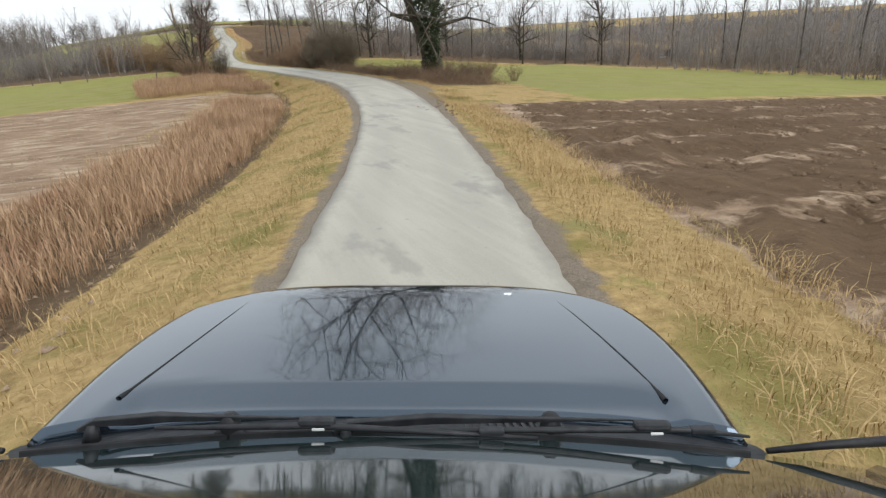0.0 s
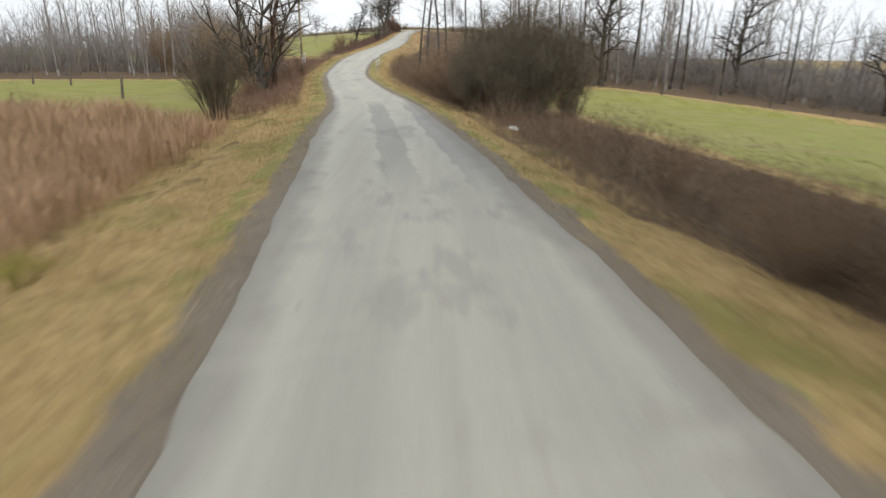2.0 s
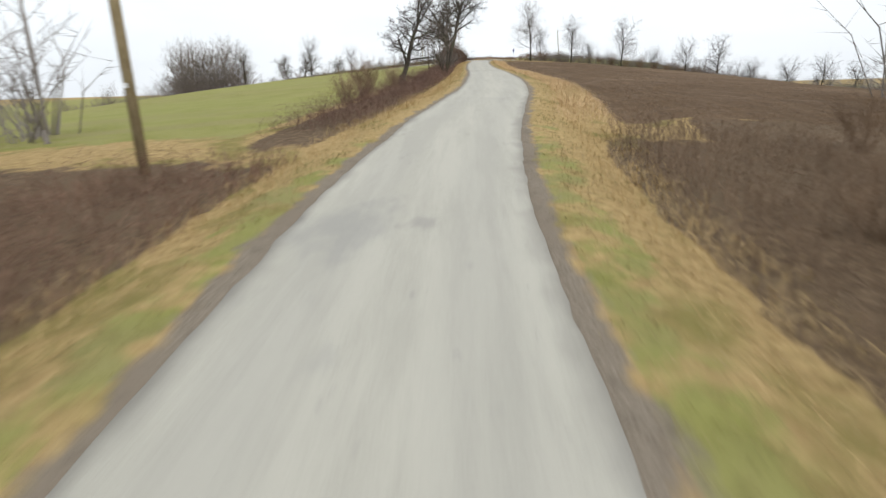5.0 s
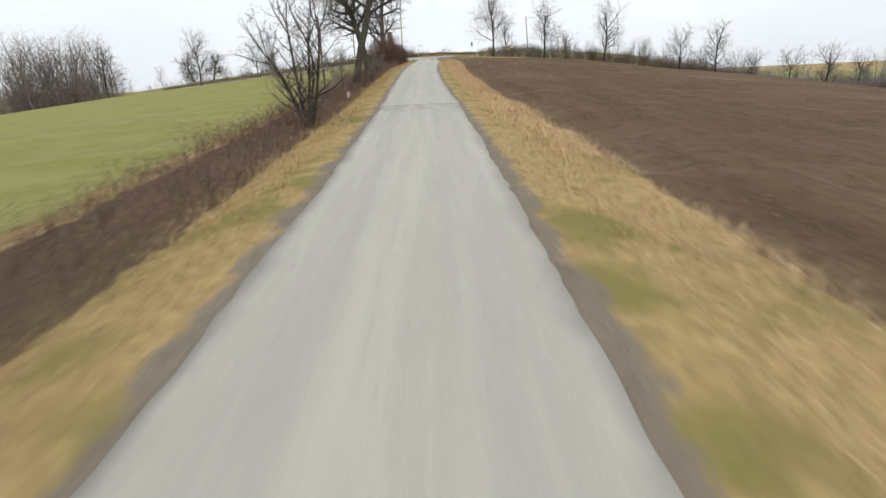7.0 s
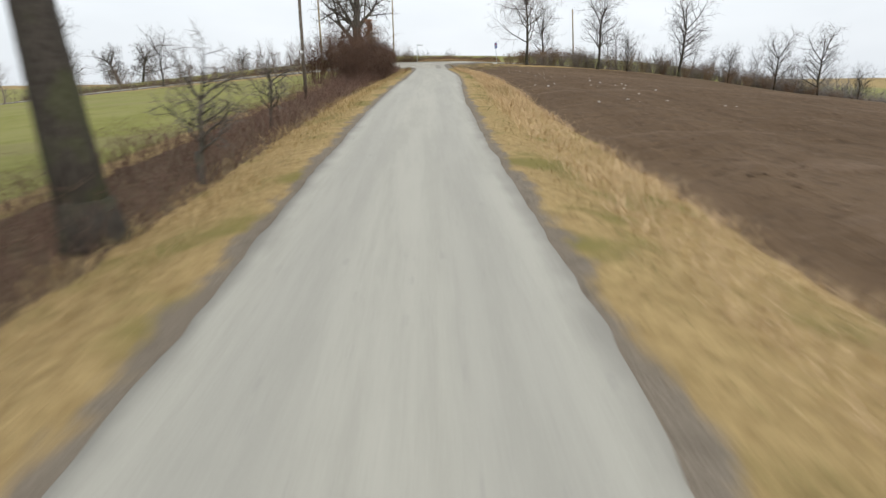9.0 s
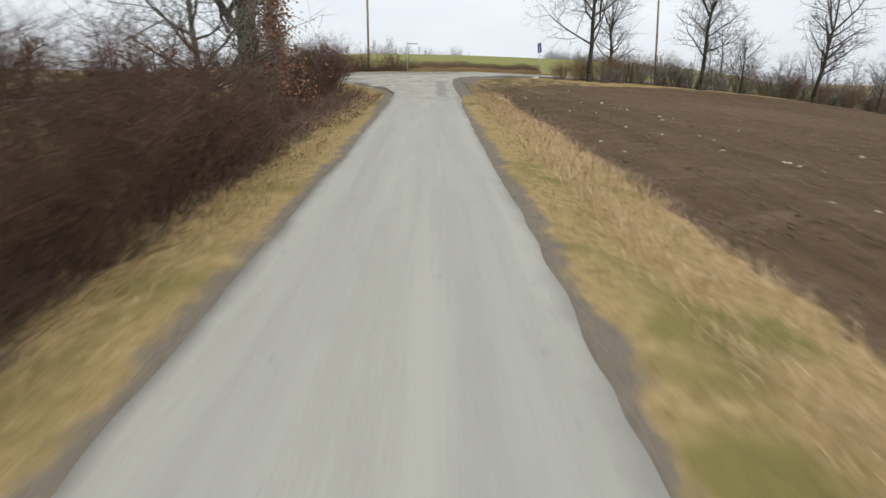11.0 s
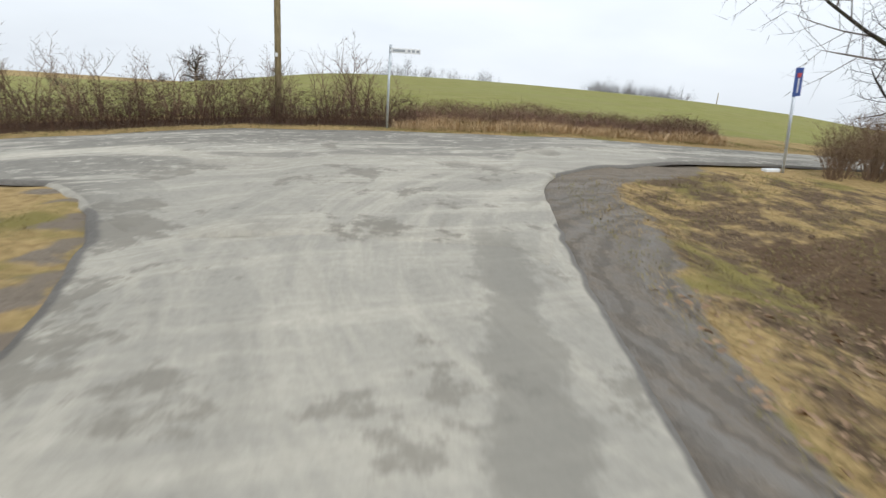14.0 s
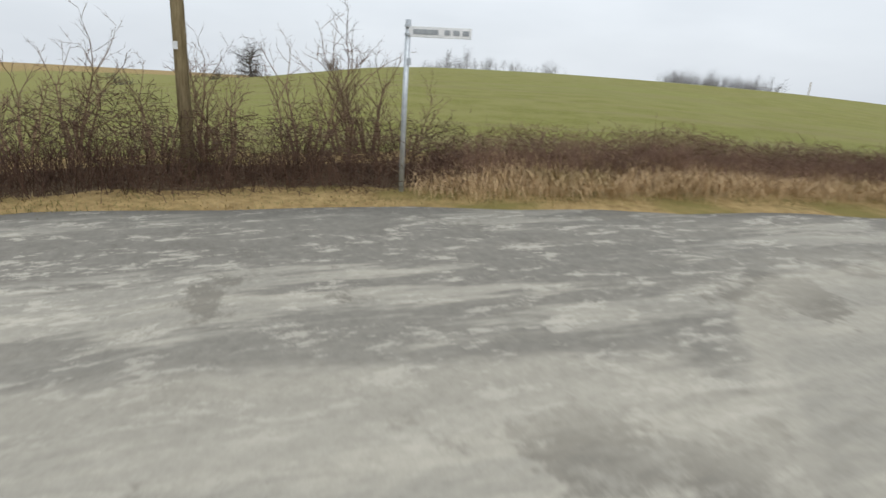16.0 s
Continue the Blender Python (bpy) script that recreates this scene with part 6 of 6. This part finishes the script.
def van():
    m = cam_start @ Matrix(((1, 0, 0, 0), (0, math.sin(TILT), -math.cos(TILT), 0), (0, math.cos(TILT), math.sin(TILT), 0), (0, 0, 0, 1))).inverted()
    t = thing("van", (0, 0, 0), "dark blue van with wipers at rest on the lane", "van")
    t.matrix_basis = m @ Matrix.Translation((-0.115, 0, -2.0))
    cut_in = 1.09 / 1.28
    grid = []
    for v in [0, 0.01, 0.018, 0.026, 0.045, 0.07, 0.095, 0.108, 0.116, 0.124, 0.14] + [0.14 + 0.86 * (1 - (1 - i / 26) ** 1.4) for i in range(1, 27)]:
        line = []
        for k in range(45):
            u = math.sin((-1 + 2 * k / 44) * math.pi / 2 * cut_in) / math.sin(math.pi / 2 * cut_in)
            x = u * (0.745 + 0.042 * math.sin(math.pi * 0.85 * v) - 0.03 * v ** 6)
            front = 2.012 - 0.3 * abs(u) ** 3.9
            rear = 1.066 - 0.085 * abs(u) ** 4
            y = rear + (front - rear) * v
            roll = 0.028 * float(ramp(abs(u), 0.955, 1.0)) ** 2 + 0.03 * float(ramp(v, 0.965, 1.0)) ** 2
            line.append((x, y, bonnet_z(x, y) - roll))
        grid.append(line)
    bonnet = part("bonnet", sheet(grid, 0.05), PAINT, t, "glossy dark blue bonnet", smooth=True)
    for side in (-1, 1):
        s = Shape()
        pts = [(side * (0.622 - 0.08 * f - 0.05 * f * f * (side > 0)), 1.112 + 0.72 * f, 0) for f in (0, 0.06, 0.25, 0.5, 0.75, 1)]
        s.tube([(x, y, bonnet_z(x, y) - 0.0005) for x, y, _ in pts], [0.0075, 0.004, 0.003, 0.0026, 0.002, 0.0012], 6)
        part("crease", s, BLACK, bonnet, "dark pressed crease line", smooth=True)
    # a tiny bright disc set on the bonnet near its front edge
    s = Shape()
    s.tube([(0.33, 1.842, bonnet_z(0.33, 1.84) - 0.002), (0.357, 1.842, bonnet_z(0.35, 1.84) + 0.001)], [0.007, 0.006], 10, tip=False)
    part("bright_spot", s, CHROME, bonnet, "small bright spot near the bonnet edge", smooth=True)
    # cowl below the windscreen, with its vent and washer nozzles
    grid = []
    for f in (0.0, 0.25, 0.5, 0.75, 1.0):
        line = []
        for k in range(25):
            u = -1 + k / 12
            x, yb, _ = windscreen_point(0.0, u)
            line.append((x * 0.83, yb + 0.02 * u * u + f * 0.1, 1.262 - 0.024 * f + 0.01 * math.sin(math.pi * f) - 0.02 * u * u))
        grid.append(line)
    cowl = part("cowl", sheet(grid, 0.05), COWL, t, "dark grey plastic cowl", smooth=True)
    for k in range(17):
        s = Shape()
        s.box((0.04 + 0.0175 * k, 1.03, 1.258), (0.007, 0.045, 0.008), Matrix.Rotation(radians(14), 3, "Z"))
        part("vent_slat", s, INK, cowl)
    for x in (-0.327, 0.338):
        s = Shape()
        s.tube([(x, 1.0, 1.245), (x, 1.0, 1.282), (x, 1.003, 1.3), (x, 1.005, 1.307)], [0.022, 0.0215, 0.018, 0.009], 14, tip=False)
        nozzle = part("washer_nozzle", s, TRIM, cowl, smooth=True)
        s = Shape()
        s.box((x, 1.0, 1.268), (0.06, 0.036, 0.012))
        part("nozzle_base", s, TRIM, nozzle, bevel=0.004)
    # wipers: pivot, flat arm, blade with its holder and clip
    for x0, x1, y, b0, b1 in ((-0.604, -0.17, 1.0, -0.46, 0.3), (-0.08, 0.49, 0.994, 0.0, 0.715)):
        wiper = part("wiper_arm", arm(x0, x1, y), TRIM, t, "matt black wiper arm", bevel=0.004)
        s = Shape()
        s.tube([(x0 - 0.01, y - 0.012, 1.25), (x0 - 0.005, y - 0.008, 1.288)], [0.018, 0.011], 12, tip=False)
        part("pivot", s, TRIM, wiper, smooth=True)
        mid = x1 + 0.035
        fall = -0.05 * (b1 - mid)
        s = Shape()
        s.tube([(b0, 0.957 - 0.02 * (b0 + 0.46), 1.303), ((b0 + mid) / 2, 0.952 - 0.02 * (b0 + 0.46), 1.309), (mid, 0.953 - 0.02 * (mid + 0.13), 1.312), ((mid + b1) / 2, 0.944 + fall * 0.3, 1.309), (b1, 0.938 + fall * 0.4, 1.3)], [0.004, 0.006, 0.007, 0.006, 0.003], 8, tip=False)
        part("blade", s, TRIM, wiper, "thin rubber wiper blade", smooth=True)
        s = Shape()
        s.box((mid, 0.957 - 0.02 * (mid + 0.13), 1.318), (0.075, 0.024, 0.02))
        joint = part("blade_joint", s, TRIM, wiper, bevel=0.009)
        s = Shape()
        s.box((mid + 0.005, 0.94 - 0.02 * (mid + 0.13), 1.312), (0.024, 0.003, 0.004))
        part("joint_mark", s, WHITE, joint, "small pale mark")
        s = Shape()
        s.box((b1 - 0.09, 0.945 + fall * 0.35, 1.31), (0.05, 0.018, 0.014))
        part("clip", s, COWL, wiper, "grey blade clip", bevel=0.004)
    # windscreen, rising from the cowl to the roof
    grid = [[windscreen_point(i / 16, -1 + k / 14) for k in range(29)] for i in range(16, -1, -1)]
    screen = part("windscreen", sheet(grid, 0.006), SCREEN, t, "dark green-tinted windscreen that mirrors the bonnet", smooth=True)
    s = Shape()
    s.tube([windscreen_point(-0.004, (-1 + k / 10) * 0.78) for k in range(21)], [0.005] * 21, 6, tip=False)
    part("seal", s, BLACK, screen, "black rubber seal", smooth=True)
    s = Shape()
    s.box((0, -0.9, 0.45), (1.5, 4.0, 0.12))
    part("floor_pan", s, BLACK, t)
    for side in (-1, 1):
        s = Shape()
        s.box((side * 0.88, -0.98, 0.82), (0.06, 3.74, 0.84))
        panel = part("side_panel", s, PAINT, t, bevel=0.02)
        s = Shape()
        s.box((side * 0.915, 0.15, 1.08), (0.014, 0.14, 0.03))
        part("door_handle", s, BLACK, panel, bevel=0.005)
        s = Shape()
        s.box((side * 0.735, 1.32, 0.84), (0.1, 0.66, 0.64))
        part("front_wing", s, PAINT, t, bevel=0.04)
        s = Shape()
        s.tube([(side * 0.945, 0.88, 1.24), (side * 0.87, 0.42, 1.48), (side * 0.79, -0.03, 1.74)], [0.03, 0.03, 0.03], 8, tip=False)
        part("windscreen_pillar", s, PAINT, t, smooth=True)
        s = Shape()
        s.tube([(side * 0.76, 0.94, 1.262), (side * 0.9, 0.955, 1.266), (side * 1.04, 0.965, 1.268)], [0.006, 0.009, 0.011], 8, tip=False)
        part("mirror_arm", s, BLACK, t, "black arm beside the windscreen", smooth=True)
        s = Shape()
        s.box((side * 0.82, -1.75, 1.49), (0.06, 2.1, 0.52))
        part("rear_side", s, PAINT, t, bevel=0.02)
        for y in (1.35, -1.95):
            s = Shape()
            s.tube([(side * (0.6 if y > 0 else 0.72), y, 0.34), (side * (0.77 if y > 0 else 0.9), y, 0.34)], [0.33, 0.33], 28, tip=False)
            wheel = part("wheel", s, RUBBER, t, "black tyre", bevel=0.03)
            s = Shape()
            s.tube([(side * (0.765 if y > 0 else 0.9), y, 0.34), (side * (0.778 if y > 0 else 0.925), y, 0.34)], [0.21, 0.19], 20, tip=False)
            part("rim", s, GREYBACK, wheel, "grey steel rim")
        s = Shape()
        s.box((side * 0.53, 1.8, 0.98), (0.3, 0.1, 0.16))
        part("headlight", s, LAMP, t, bevel=0.03)
    s = Shape()
    s.box((0, -1.45, 1.765), (1.56, 2.86, 0.05))
    part("roof", s, PAINT, t, bevel=0.02)
    s = Shape()
    s.box((0, -2.86, 1.1), (1.7, 0.06, 1.3))
    part("rear_door", s, PAINT, t, bevel=0.02)
    s = Shape()
    s.box((0, 1.8, 0.6), (1.46, 0.16, 0.3))
    part("bumper", s, BLACK, t, bevel=0.05)
    s = Shape()
    s.box((0, 1.82, 0.95), (0.76, 0.1, 0.24))
    part("grille", s, BLACK, t, bevel=0.02)
    return t


def arm(x0, x1, y):
    """A flat wiper arm: thick at the pivot, then a thin rod to the blade."""
    s = Shape()
    bend = x0 + 0.3 * (x1 - x0)
    s.tube([(x0 - 0.03, y - 0.02, 1.28), (x0, y - 0.006, 1.29), (bend, y + 0.002, 1.298), (x0 + 0.62 * (x1 - x0), y - 0.006, 1.302), (x1, y - 0.014, 1.306), (x1 + 0.035, y - 0.03, 1.312)], [0.006, 0.011, 0.0125, 0.0075, 0.003, 0.003], 4, tip=False)
    return s


TILT = radians(18.5)
cam_start = look(*PATH[0][1:])
van()
